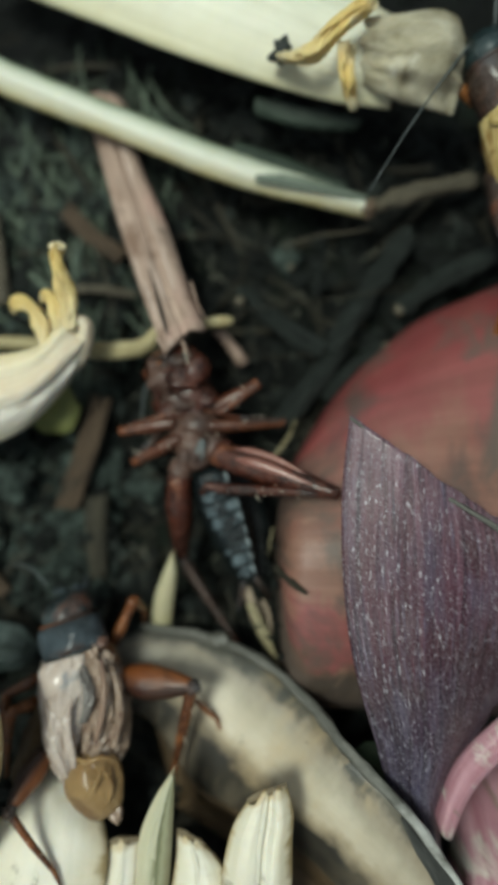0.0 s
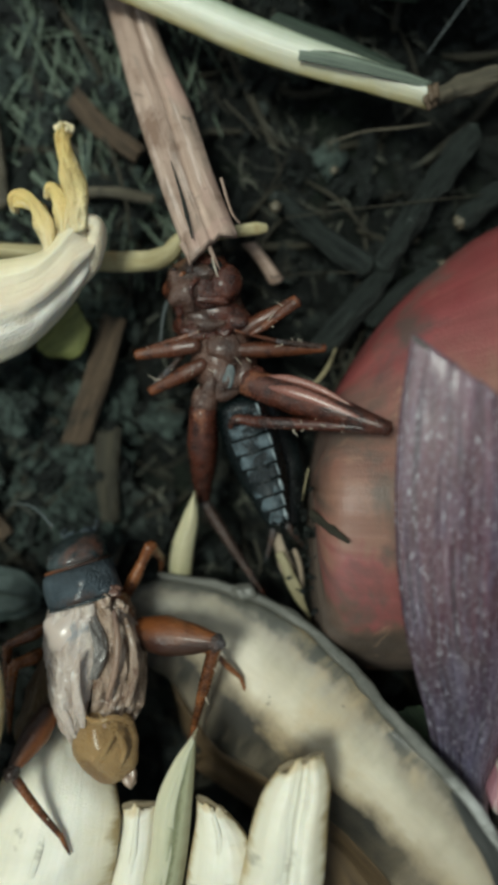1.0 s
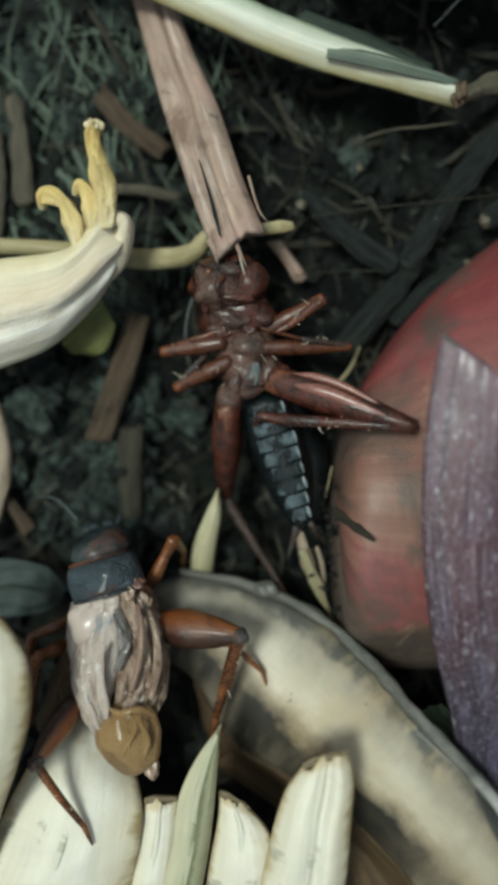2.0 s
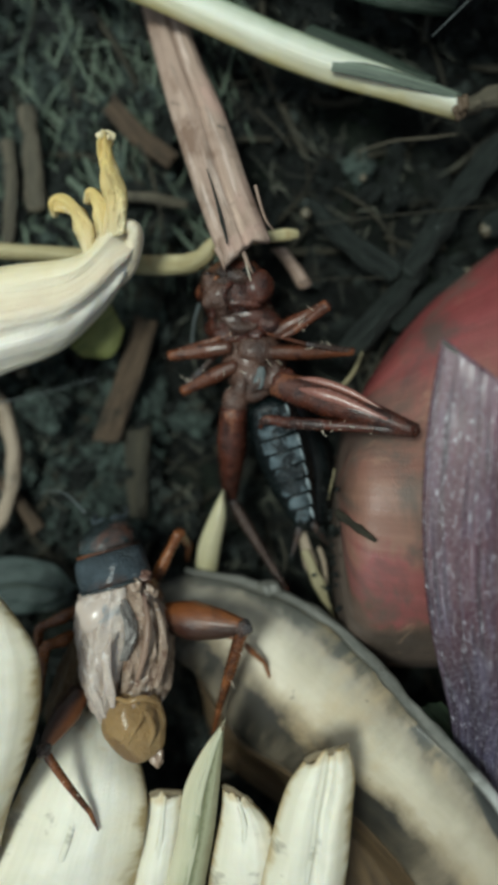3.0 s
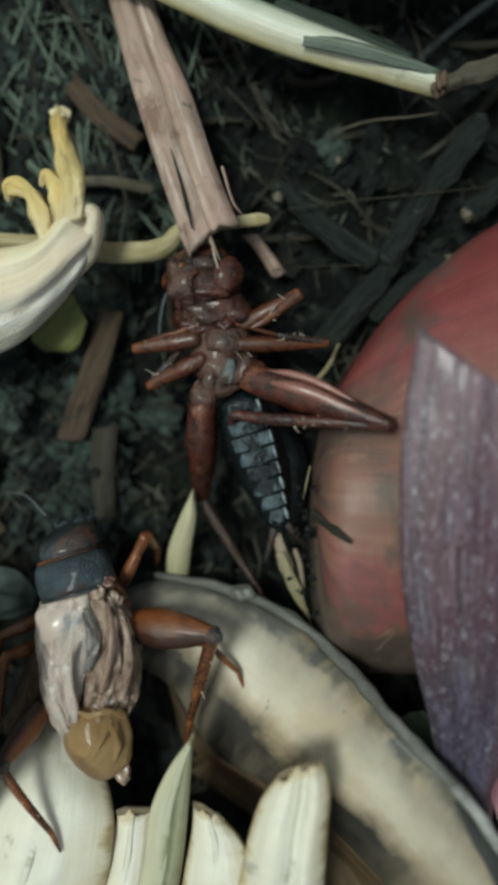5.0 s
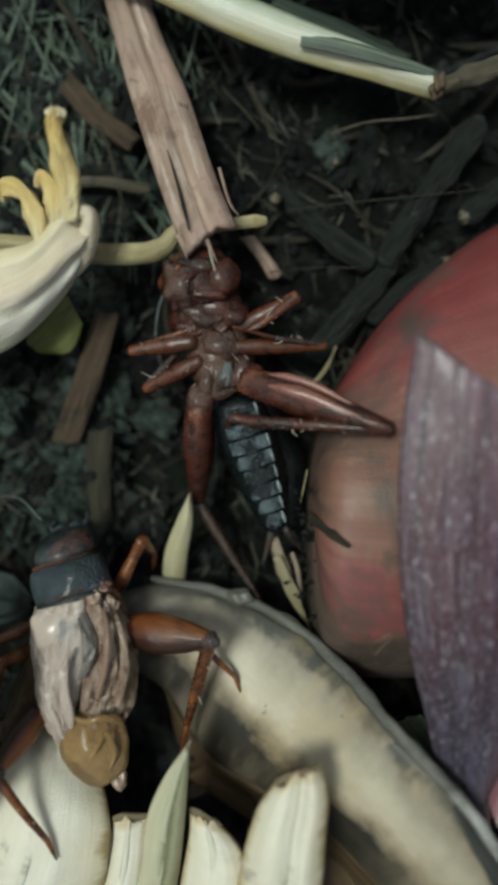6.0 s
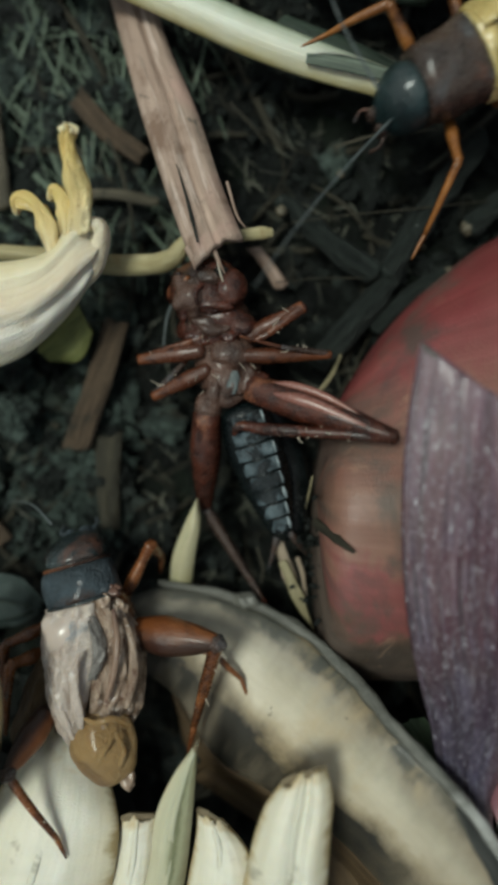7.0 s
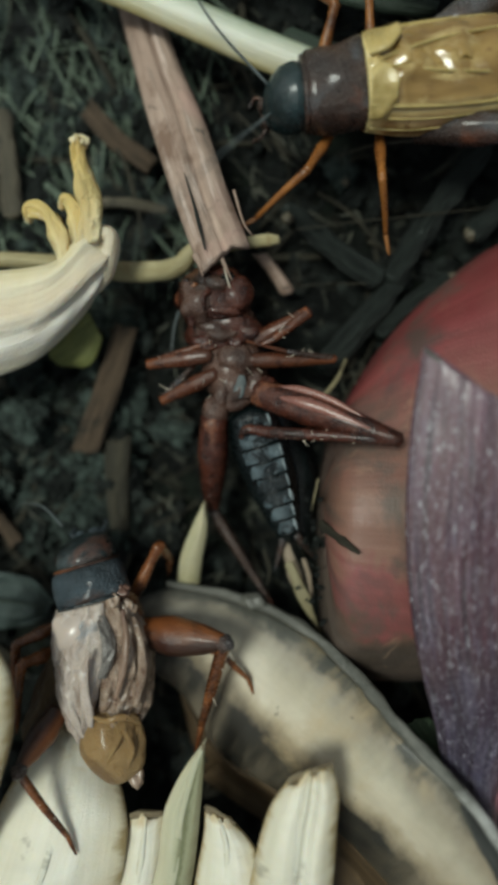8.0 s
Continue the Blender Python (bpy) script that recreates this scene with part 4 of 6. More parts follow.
def make_leek_pieces():
    make_leek_piece([(-0.5, -22.3, 10.4), (-1.4, -23.9, 10.2), (-1.9, -26, 9.8), (-2.2, -28.4, 9.2), (-2.6, -32.3, 8), (-3.5, -44.5, 3)], [(2, -21, 10.6), (2.5, -22.7, 10.8), (2.5, -24.7, 10.8), (2.6, -27.5, 10.2), (2.7, -30.8, 9), (3.1, -43.6, 3)], [0.3, 0.8, 1.0, 1.0],
                    "cream leek leaf base with a browned torn tip", 16, LEEK, [0, 0.2, 0.3, 0.25, 0.0, -0.4, 0.4, 0.35, 0.0])
    make_leek_piece([(-5.6, -26.2, 7.4), (-5.6, -28.2, 7.4), (-5.9, -30.8, 7), (-6.2, -34.3, 6), (-7, -45.9, 2)], [(-3.6, -27, 7.6), (-2.3, -28.2, 8), (-1.6, -29.8, 8), (-1.4, -32.9, 7), (-1.4, -45.1, 2)], [0.4, 0.8, 0.9],
                    "cream leek leaf with a browned scalloped edge", 21, LEEK)
    make_leek_piece([(-5.9, -21.4, 9), (-7.1, -23.4, 8.8), (-8.1, -26.3, 8.4), (-8.4, -29.9, 7.6), (-9.1, -34.3, 6.4), (-10.5, -46.4, 2)], [(-5.7, -21.4, 9), (-5.7, -23.6, 8.8), (-5.8, -26.6, 8.2), (-6, -30.1, 7.4), (-6.4, -34, 6.4), (-7.4, -46, 2)], [0.2, 0.6, 0.8],
                    "narrow pale green leek leaf tip", 17, LEEKGREEN)
    make_leek_piece([(-10.7, -28.2, 6), (-11, -31.2, 6.2), (-11.6, -35.2, 5.6), (-13.6, -46.8, 2)], [(-8.5, -27.8, 6), (-8.3, -30.7, 6.4), (-8.7, -34.7, 5.8), (-10.1, -46.3, 2)], [0.4, 0.8, 0.8],
                    "pale leek leaf wedged between larger leaves", 20, LEEK)
    make_leek_piece([(-17.3, -24, 3.4), (-18.4, -25.5, 5.6), (-19.5, -28.1, 7), (-20.9, -31.8, 7), (-22.6, -36.3, 6), (-26.2, -48.5, 2)], [(-14.5, -24.1, 3.6), (-12, -26.2, 5), (-10.8, -28.4, 6.4), (-10.8, -31.1, 6.8), (-11.4, -34.9, 6), (-13.6, -46.8, 2)], [0.4, 1.2, 1.4, 1.0],
                    "broad cream leek leaf under the brown cricket", 18, LEEK)
    make_leek_piece([(-23.1, -13.5, 10), (-23.9, -16, 11.5), (-24.1, -18.9, 12), (-24.2, -22.7, 11.5), (-24.9, -26.9, 10.5), (-27.2, -35, 8), (-31.2, -48.3, 3)], [(-20.3, -13.8, 10.6), (-18.2, -15.3, 11.6), (-16.9, -17.4, 12), (-16.9, -20.6, 11.6), (-17.7, -23.9, 11), (-19.7, -29.9, 9), (-23.6, -44.6, 3)], [0.6, 1.4, 1.4, 1.0],
                    "tall cream leek leaf with brown stains", 19, LEEK)


def make_shoot():
    ob = thing("green_shoot", "pointed pale green shoot beside the dead cricket", "shoot")
    a = [(-7.4, -6.8, 3.2), (-8.3, -9, 2.8), (-9.1, -11.5, 2), (-9.3, -14.1, 0.6)]
    b = [(-7.3, -6.9, 3.2), (-7.1, -8.9, 2.8), (-7.4, -11.2, 2), (-7.7, -13.9, 0.6)]
    part("blade", strip(a, b, 0.35, 0.5, 0.05, 0.5, 24, 12, 22), SHOOT, ob)


def make_straw(points, radii, label, seed, mat=None, flat=0.5):
    return tagged(part("straw", tube(points, radii, 10, 40, 0.55 if mat else 0.3, seed, flat), mat or STRAW), label, "straw", "loose straws")


make_wood_strip()
make_long_leaf()
make_big_leaf()
make_dried_flower()
make_tendril()
make_shallot()
make_small_shallot()
make_husk()
make_leek_pieces()
make_shoot()
make_twig([(-2.7, 15, 1.2), (0.2, 12.7, 1.4), (4.2, 10, 1.6)], [0.8, 1.0, 1.1], "short dark weathered twig on the soil", 1)
make_twig([(11.2, 20.4, 0.6), (8.1, 15.4, 1), (5.1, 10.2, 1.4)], [1.2, 1.1, 1.0], "dark weathered twig crossing the soil", 2)
make_twig([(5.9, 11, 0.9), (4.1, 7.9, 0.9), (0.5, 3.4, 0.9)], [1.0, 1.2, 1.2], "dark twig running towards the shallot", 3)
make_twig([(9.5, 10.6, 0.8), (7.4, 9.1, 0.6), (4.7, 6.4, 0.2)], [0.75, 0.8, 0.8], "thin twig with a pale broken end", 4)
make_twig([(10.9, 14, 0.8), (14.2, 16.5, 0.8), (20.1, 19.7, 0.4)], [0.9, 1.1, 1.1], "short twig stub with a pale cut end", 5)
make_twig([(7.9, 22.1, 2.2), (10.8, 23.3, 2.4), (16.7, 25.1, 1.6)], [0.75, 0.9, 0.8], "brown twig at the end of the narrow leaf", 6)
def make_green_scrap():
    ob = thing("green_leaf", "torn dull green leaf scrap between husk and shallot", "leaf")
    part("blade", strip([(7.2, -20.9, 5.2), (8.7, -22.5, 5.6), (9.9, -23.6, 5.4)], [(8.9, -20.2, 4.8), (9.9, -20.9, 5.2), (11.2, -22.4, 5)], 0.4, 0.3, 0.3, 0.5, 20, 12, 70, ragged=0.6), DULLGREEN, ob)


make_green_scrap()


def make_fibres():
    """Hair-fine roots and fibres strewn over the soil."""
    rng = random.Random(77)
    bm = bmesh.new()
    low, high = Vector((-28.2, -14.9, 0)), Vector((11.1, 36, 0))
    for _ in range(90):
        x, y = rng.uniform(low.x, high.x), rng.uniform(low.y, high.y)
        turn, bend, size = rng.uniform(0, 6.28), rng.uniform(-0.7, 0.7), rng.uniform(0.6, 2.2)
        pts = []
        for k in range(4):
            pts.append((x, y, soil_height(x, y) + 0.35 + 0.25 * rng.random()))
            x, y, turn = x + math.cos(turn) * size, y + math.sin(turn) * size, turn + bend * rng.uniform(0.3, 1.4)
        r = rng.uniform(0.02, 0.055)
        tube(pts, [r, r * 1.1, r * 0.9, r * 0.4], 5, 12, 0.0, 0, 1.0, bm)
    tagged(part("root_fibres", bm, FIBRE), "hair-fine pale roots and fibres strewn over the soil", "roots", kind="stuff")


make_fibres()


def make_grey_leaf():
    ob = thing("green_leaf", "limp grey-green leaf lying on the soil beside the cricket", "leaf")
    part("blade", strip([(-28.2, -14.6, 1.6), (-23.5, -13.5, 2), (-20.3, -13.9, 2), (-18.7, -15.2, 1.4)], [(-27.9, -19.1, 1.6), (-23.3, -18, 1.8), (-20.7, -17.6, 1.6), (-18.9, -16.7, 1.2)], 0.2, 0.2, 0.7, 0.5, 36, 24, 71, ragged=1.8), TEALLEAF, ob)
    part("vein", tube([(-27.1, -16.5, 2.6), (-22.6, -15.4, 2.8), (-19.1, -15.8, 2)], [0.14, 0.12, 0.06], 6, 16), DARKLEAF, ob)


make_grey_leaf()


def make_chaff():
    """Short pale chaff and root ends between the soil crumbs."""
    rng = random.Random(91)
    bm = bmesh.new()
    for k in range(420):
        x, y = rng.uniform(-28, 12), rng.uniform(-14, 34)
        turn, size, r = rng.uniform(0, 6.28), rng.uniform(0.3, 1.3), rng.uniform(0.03, 0.09)
        z = soil_height(x, y) + 0.3 + rng.uniform(0, 0.5)
        way = Vector((math.cos(turn), math.sin(turn), rng.uniform(-0.3, 0.3))) * size
        at = Vector((x, y, z))
        tube([at - way, at + Vector((rng.uniform(-0.1, 0.1), rng.uniform(-0.1, 0.1), 0.08)), at + way], [r * 0.6, r, r * 0.4], 4, 4, 0.0, k, 0.6, bm)
    tagged(part("chaff", bm, FIBRE), "short pale chaff and root ends on the soil", "plant litter", kind="stuff")


make_chaff()
make_straw([(0.9, -7.7, 4.6), (2.1, -8.3, 7.4), (3.1, -8.9, 8.4)], [0.3, 0.34, 0.08], "dark withered fibre across the shallot skin", 31, LITTER)
make_straw([(0.6, -4.7, 3.6), (0.4, -6, 3.8), (0.3, -7, 3.4)], [0.05, 0.07, 0.03], "thin pale bristle beside the shallot", 32)
make_straw([(-2.9, -10.2, 2.4), (-2.4, -11.7, 2), (-2.5, -13.1, 1.4)], [0.12, 0.14, 0.06], "thin brown tail fibre under the dead cricket", 33, LITTER)
make_straw([(-1.1, -11, 2.8), (0.2, -13.4, 2.6), (1.6, -16.1, 1.8)], [0.3, 0.42, 0.06], "frayed pale straw under the dead cricket", 34, STRAW)
make_straw([(-7.1, 22.2, 1), (-5.7, 20.9, 1), (-4.3, 19.5, 0.8)], [0.1, 0.12, 0.08], "thin grey root on the soil", 35, LITTER)
make_straw([(0.8, 19.2, 1.2), (3.2, 19.9, 1.6), (6, 20.2, 1.8), (8.1, 20.7, 1.6)], [0.08, 0.1, 0.09, 0.06], "thin brown root on the soil", 36, DULLSTRAW)
for at, size, seed in (((-22.1, -1.8, 0.9), (1.9, 1.5, 0.9), 3), ((-10.6, -1.8, 0.2), (1.2, 1.3, 0.7), 5), ((-23.9, -6.8, 0.6), (1.4, 1.1, 0.7), 8), ((1, 18.4, 0), (1.3, 1.0, 0.6), 11), ((-21.9, 1.9, 0.8), (1.5, 0.9, 0.6), 14)):
    tagged(heap("soil_clod", [(at, size, seed, 0.7, 4, seed)], CLOD, True), "rounded grey-green soil clod", "soil clod", "soil clods")
make_chip([(-15.4, 5.9, 0.9), (-16.8, 0.5, 1), (-18.3, -4.1, 0.6)], [(-13.7, 5.5, 0.9), (-14.7, 0.6, 1), (-16.2, -4.1, 0.6)], "flat brown bark chip lying on the soil", 23)
make_chip([(-5.2, 11.5, 1.6), (-3.8, 10, 1.2), (-2.9, 8.8, 0.8)], [(-4.2, 11.7, 1.6), (-2.8, 10.2, 1.2), (-2, 9.3, 0.8)], "small brown wood chip beside the wood strip", 24, WOOD)
make_chip([(-15.6, -3, 0.5), (-15.5, -6.5, 0.5), (-14.9, -10.1, 0.2)], [(-13.7, -2.6, 0.5), (-13.7, -6.4, 0.5), (-13.5, -10, 0.2)], "dull brown bark chip half buried in soil", 25, LITTER)
make_chip([(-19.3, 21.9, 0.5), (-16.9, 19.5, 0.6), (-13.7, 17.6, 0.4)], [(-18.5, 23.2, 0.5), (-15.9, 20.7, 0.6), (-12.9, 18.7, 0.4)], "dull weathered bark chip on the soil", 26)
make_chip([(-26, -8.2, 0.6), (-24, -10.1, 0.6), (-22.6, -12.1, 0.3)], [(-25.6, -7.3, 0.6), (-23.3, -9.4, 0.6), (-21.7, -11.3, 0.3)], "small brown bark chip on the soil", 27)
make_straw([(-25.4, 21.8, 0.6), (-24.5, 17.8, 0.8), (-23.9, 13.8, 0.8)], [0.7, 0.8, 0.8], "flat dry brown straw on the soil", 7, DULLSTRAW)
make_straw([(-18.6, 15, 0.6), (-15.2, 15.1, 0.9), (-12.1, 14.8, 0.6)], [0.35, 0.4, 0.35], "thin dry brown stalk on the soil", 8, DULLSTRAW)
make_straw([(-26.6, -0.6, 1.2), (-24.9, -2.8, 1.4), (-24.1, -6.3, 1.4), (-24.7, -9.9, 1.2), (-26.2, -12.6, 0.8)], [0.5, 0.6, 0.65, 0.6, 0.5], "curved pale straw lying on the soil", 9, PINKSTRAW)
make_straw([(-1.4, -9.7, 2.6), (-0.5, -12, 2.4), (0.5, -14, 2.4), (1.8, -16.5, 1.6)], [0.36, 0.44, 0.26, 0.06], "frayed pale straw under the dead cricket", 10, PINKSTRAW)
make_straw([(0, -10.7, 2.4), (0.5, -12, 2.2), (0.8, -13.5, 2)], [0.15, 0.2, 0.1], "thin pale straw fibre", 11, PINKSTRAW)
make_straw([(-2.9, 9.1, 1.5), (0, 9.4, 2), (3.3, 9.5, 2.4)], [0.05, 0.05, 0.04], "fine root thread over the soil", 13, LITTER)
make_straw([(-2, 13.1, 2.6), (2.1, 13.9, 2.4), (7.1, 14.8, 2), (12.1, 15.8, 1.4)], [0.05, 0.05, 0.05, 0.04], "fine root thread over the soil", 14, LITTER)
make_straw([(0.5, 1, 3.4), (1.5, 2.4, 2.6), (2.2, 4.1, 1.6)], [0.18, 0.16, 0.12], "thin brown fibre beside the shallot", 15)
make_straw([(-26.8, 19.1, 0.6), (-26.1, 15.5, 0.7), (-26.1, 11.1, 0.7)], [0.5, 0.55, 0.5], "flat dry brown straw on the soil", 16, DULLSTRAW)
make_straw([(-17.3, 21.2, 0.4), (-15.3, 17.8, 0.8), (-14.2, 14.7, 0.9), (-13.6, 11.7, 0.7)], [0.14, 0.16, 0.14, 0.1], "thin grey root on the soil", 17, LITTER)
for at, size, label in (((-2.8, 14, 2.2), 0.55, "small pale brown seed on the soil"), ((1.4, 17.6, 0.4), 0.4, "tiny whitish grain on the soil"), ((-24.2, 0.9, 0.8), 0.6, "small pale grain on the soil"), ((-0.3, -11.3, 1.6), 0.35, "tiny whitish grain on the soil")):
    tagged(part("seed", lump(at, (size * 0.7, size * 0.9, size * 0.6), 3, 0.6, 2), DULLSTRAW), label, "seed", "grains on the soil")
make_straw([(0.7, -9.1, 2.8), (2, -9.9, 2.6), (3.5, -10.2, 2.4)], [0.3, 0.25, 0.1], "dark wilted fibre lying on the shallot", 12, TWIG)


# ---- crickets ----
def limb(root, name, pts, radii, mats, label="", spines=0):
    """A leg in its thing's space: thigh, shin and foot. It turns about the hip."""
    hip, knee, ankle, toe = [Vector(p) for p in pts]
    rest = Matrix.Translation(hip * MM)
    knee, ankle, toe = knee - hip, ankle - hip, toe - hip
    mid = knee * 0.4
    leg = part(name, tube([(0, 0, 0), mid, knee * 0.75, knee], [radii[0] * 0.75, radii[0], radii[0] * 0.7, radii[1]], 12, 16, 0.08, 1), mats[0], root, label, rest)
    shin = tube([knee, knee.lerp(ankle, 0.5) + Vector((0, 0, 0.15)), ankle], [radii[1], radii[1] * 0.85, radii[2]], 9, 12)
    part("shin", shin, mats[1], leg)
    part("foot", tube([ankle, ankle.lerp(toe, 0.5), toe], [radii[2], radii[2] * 0.8, radii[2] * 0.4], 7, 8), mats[1], leg)
    rng = random.Random(int(abs(knee.x) * 100))
    for k in range(spines):
        p = knee.lerp(ankle, 0.25 + 0.7 * k / max(1, spines))
        out = Vector((rng.uniform(-0.6, 0.6), rng.uniform(-0.6, 0.6), rng.uniform(0.1, 0.6)))
        part("spine", tube([p, p + out * 0.8, p + out * 1.3], [0.07, 0.05, 0.02], 5, 4), BRISTLE, leg)
    return leg


def cricket_pose(head, heading, s, pitch=0.0, roll=0.0, at=10.3):
    """The pose that brings the middle of the head to a place. heading: degrees anticlockwise from +y; pitch: head up."""
    turn = pose(0, 0, 0, pitch, roll, heading)
    return Matrix.Translation(Vector(head) * MM) @ turn @ Matrix.Translation(Vector((0, -at * s, -4.4 * s)) * MM)


def make_cricket(label, s, rest, head_mat, eye_mat, neck_mat, wing_mat, leg_mat, legs, feelers, crumpled=0.0, collar=None, neck=0.8, front=1.0, tail=1.0, snout=1.0, thigh_mat=None):
    """A cricket that faces +y in its own space, s times full size. legs: name, four places, radii; feelers: the places along each."""
    root = thing("cricket", label, "cricket", "crickets")
    root.matrix_basis = rest

    back = (1 - neck) * 4.8

    def sec(rows, wide=1.0):
        """Rows in full size, with the neck shield shortened and all behind it moved up."""
        out = []
        for y, x, hw, z, hh in rows:
            y = 8.8 + (y - 8.8) * snout if y >= 8.8 else 8.8 - (8.8 - y) * neck if y > 4.0 else 4.0 + (y - 4.0) * tail + back
            out.append((y * s, x * s, hw * wide * s, z * s, hh * wide * s))
        return out

    head = part("head", loft(sec([(8.2, 0, 1.6, 4.6, 1.6), (8.7, 0, 2.45, 4.6, 2.3), (9.6, 0, 2.85, 4.5, 2.6), (10.8, 0, 2.7, 4.3, 2.5), (11.8, 0, 2.1, 4.0, 2.1), (12.5, 0, 1.3, 3.7, 1.4), (12.8, 0, 0.3, 3.5, 0.4)], front), 28, 28), head_mat, root)
    for x in (-1, 1):
        part("eye", lump((x * 2.12 * s * front, (8.8 + 1.7 * snout) * s, 4.7 * s), (0.42 * s, 0.75 * s * snout, 0.75 * s), 1, 0.02, 3), eye_mat, head)
        part("palp", tube([(x * 0.8 * s, (8.8 + 3.4 * snout) * s, 3 * s), (x * 1.5 * s, (8.8 + 4.4 * snout) * s, 2.6 * s), (x * 1.3 * s, (8.8 + 5.1 * snout) * s, 1.8 * s)], [0.16 * s, 0.14 * s, 0.18 * s], 7), neck_mat, head)
        part("jaw", lump((x * 0.6 * s, (8.8 + 3.7 * snout) * s, 2.9 * s), (0.6 * s, 0.5 * s, 0.9 * s), 2, 0.1, 2), neck_mat, head)
    part("neck_shield", loft(sec([(4.0, 0, 2.4, 4.7, 2.0), (4.2, 0, 3.15, 4.75, 2.7), (4.7, 0, 3.4, 4.8, 2.95), (5.6, 0, 3.4, 4.8, 2.95), (6.8, 0, 3.35, 4.8, 2.9), (8.0, 0, 3.15, 4.75, 2.75), (8.6, 0, 2.95, 4.7, 2.55), (8.8, 0, 2.3, 4.6, 2.0)], front), 30, 32, 2.4, 0.14, 2), neck_mat, root)
    part("shield_edge", loft(sec([(3.9, 0, 3.0, 4.75, 2.6), (4.05, 0, 3.3, 4.8, 2.85), (4.25, 0, 3.3, 4.8, 2.85), (4.4, 0, 3.0, 4.75, 2.6)], front), 30, 6, 2.4), head_mat, root)
    part("shield_edge", loft(sec([(8.55, 0, 2.4, 4.65, 2.1), (8.7, 0, 2.98, 4.7, 2.6), (8.95, 0, 2.98, 4.7, 2.6), (9.1, 0, 2.4, 4.65, 2.1)], front), 30, 6, 2.4), thigh_mat or neck_mat, root)
    part("abdomen", loft(sec([(4.4, 0, 2.6, 4.0, 2.2), (2, 0, 3.0, 3.8, 2.4), (0, 0, 3.1, 3.7, 2.4), (-2, 0, 3.1, 3.6, 2.4), (-4, 0, 3.0, 3.6, 2.3), (-6, 0, 2.7, 3.5, 2.1), (-8, 0, 2.3, 3.4, 1.8), (-9.6, 0, 1.7, 3.4, 1.4), (-10.6, 0, 0.6, 3.4, 0.6)]), 24, 48, 2, 0.03, 1, 0.14 * s), leg_mat, root)
    for x, name in ((-1, "wing"), (1, "wing")) if wing_mat else ():
        y0, top = 4.5 + back, 7.3 - (1.0 if crumpled else 0.0)
        y1, y2, y3 = (4.0 + (y - 4.0) * tail + back for y in (0.5, -6, -13))
        a = [(-x * 0.5 * s, y0 * s, top * s), (-x * 0.5 * s, y1 * s, 7.4 * s), (-x * 0.3 * s, y2 * s, 6.9 * s), (0, y3 * s, 5.4 * s)]
        b = [(x * 3.0 * s, y0 * s, 4.2 * s), (x * 3.6 * s, y1 * s, 3.8 * s), (x * 3.3 * s, y2 * s, 3.6 * s), (x * 1.6 * s, y3 * s, 3.6 * s)]
        edge = [0, 0.25, 0.45, 0.6, 0.7, 0.6, 0.45, 0.25, 0] if not crumpled else None
        wing = part(name, strip(a, b, [0.7 * s, 0.8 * s, 0.8 * s, 0.4 * s], 0.15 + (0.12 if x > 0 else 0), 0.08 + crumpled, 0.5, 50, 28, 30 + x, profile=edge, ribs=(0.03, 6), rungs=(0.0 if crumpled else 0.22, 5)), wing_mat, root)
        if collar:
            lines = (([0.05, 0.2, 0.3, 0.4], 0.12), ([0.55, 0.58, 0.6, 0.62], 0.16), ([0.72, 0.74, 0.72, 0.7], 0.12), ([0.9, 0.88, 0.86, 0.84], 0.12))
            ra, rb = spline(a, 50), spline(b, 50)
            for vs, r in lines:
                line = []
                for u in (0.03, 0.2, 0.4, 0.6, 0.8, 0.95):
                    v, k = lerp_list(vs, u), int(u * 50)
                    way, side = ra[min(k + 1, 50)] - ra[k - 1], rb[k] - ra[k]
                    up = way.cross(side).normalized()
                    up = up if up.z > 0 else -up
                    line.append(ra[k].lerp(rb[k], v) + up * (lerp_list([0.7 * s, 0.8 * s, 0.8 * s, 0.4 * s], u) * math.sin(math.pi * v) ** 0.8 + lerp_list(edge, v)))
                part("vein", tube(line, [r, r * 0.8, r * 0.6], 6, 30), collar, wing)
    if collar:
        y0 = 4.3 + back
        for x, w, l in ((-1, 0.98, 1.7), (1, 0.98, 2.2)):
            a = [(x * 3.05 * s, y0 * s, 5.9 * s), (x * 3.2 * w * s, (y0 - 0.45 * l) * s, 6.1 * s), (x * 2.5 * s, (y0 - l) * s, 6.9 * s)]
            b = [(x * 0.5 * s, y0 * s, 7.7 * s), (x * 0.45 * s, (y0 - 0.5 * l) * s, 8.0 * s), (x * 1.4 * s, (y0 - l) * s, 8.0 * s)]
            part("wing_base", strip(a, b, 0.4 * s, 0.25, 0.2, 0.8, 20, 16, 60 + x), collar, root, "pale yellow wing base")
    for x in (-1, 1) if tail == 1.0 else ():
        part("tail_feeler", tube([(x * 0.8 * s, -10 * s, 3.6 * s), (x * 2.2 * s, -13 * s, 4 * s), (x * 3 * s, -16 * s, 4.2 * s)], [0.28 * s, 0.18 * s, 0.05], 7, 14), leg_mat, root)
    made = {}
    for name, pts, radii, *more in legs:
        made[name] = limb(root, name.rsplit(" ", 1)[0], pts, radii, (thigh_mat if thigh_mat and name.startswith("hind") else leg_mat, leg_mat), "", *more)
    for name, pts in feelers.items():
        at = Vector(pts[0])
        made[name] = part("feeler", tube([Vector(p) - at for p in pts], [0.12 * s, 0.08 * s, 0.06 * s, 0.03], 7, 30), FEELER, root, "", Matrix.Translation(at * MM))
    return root, made


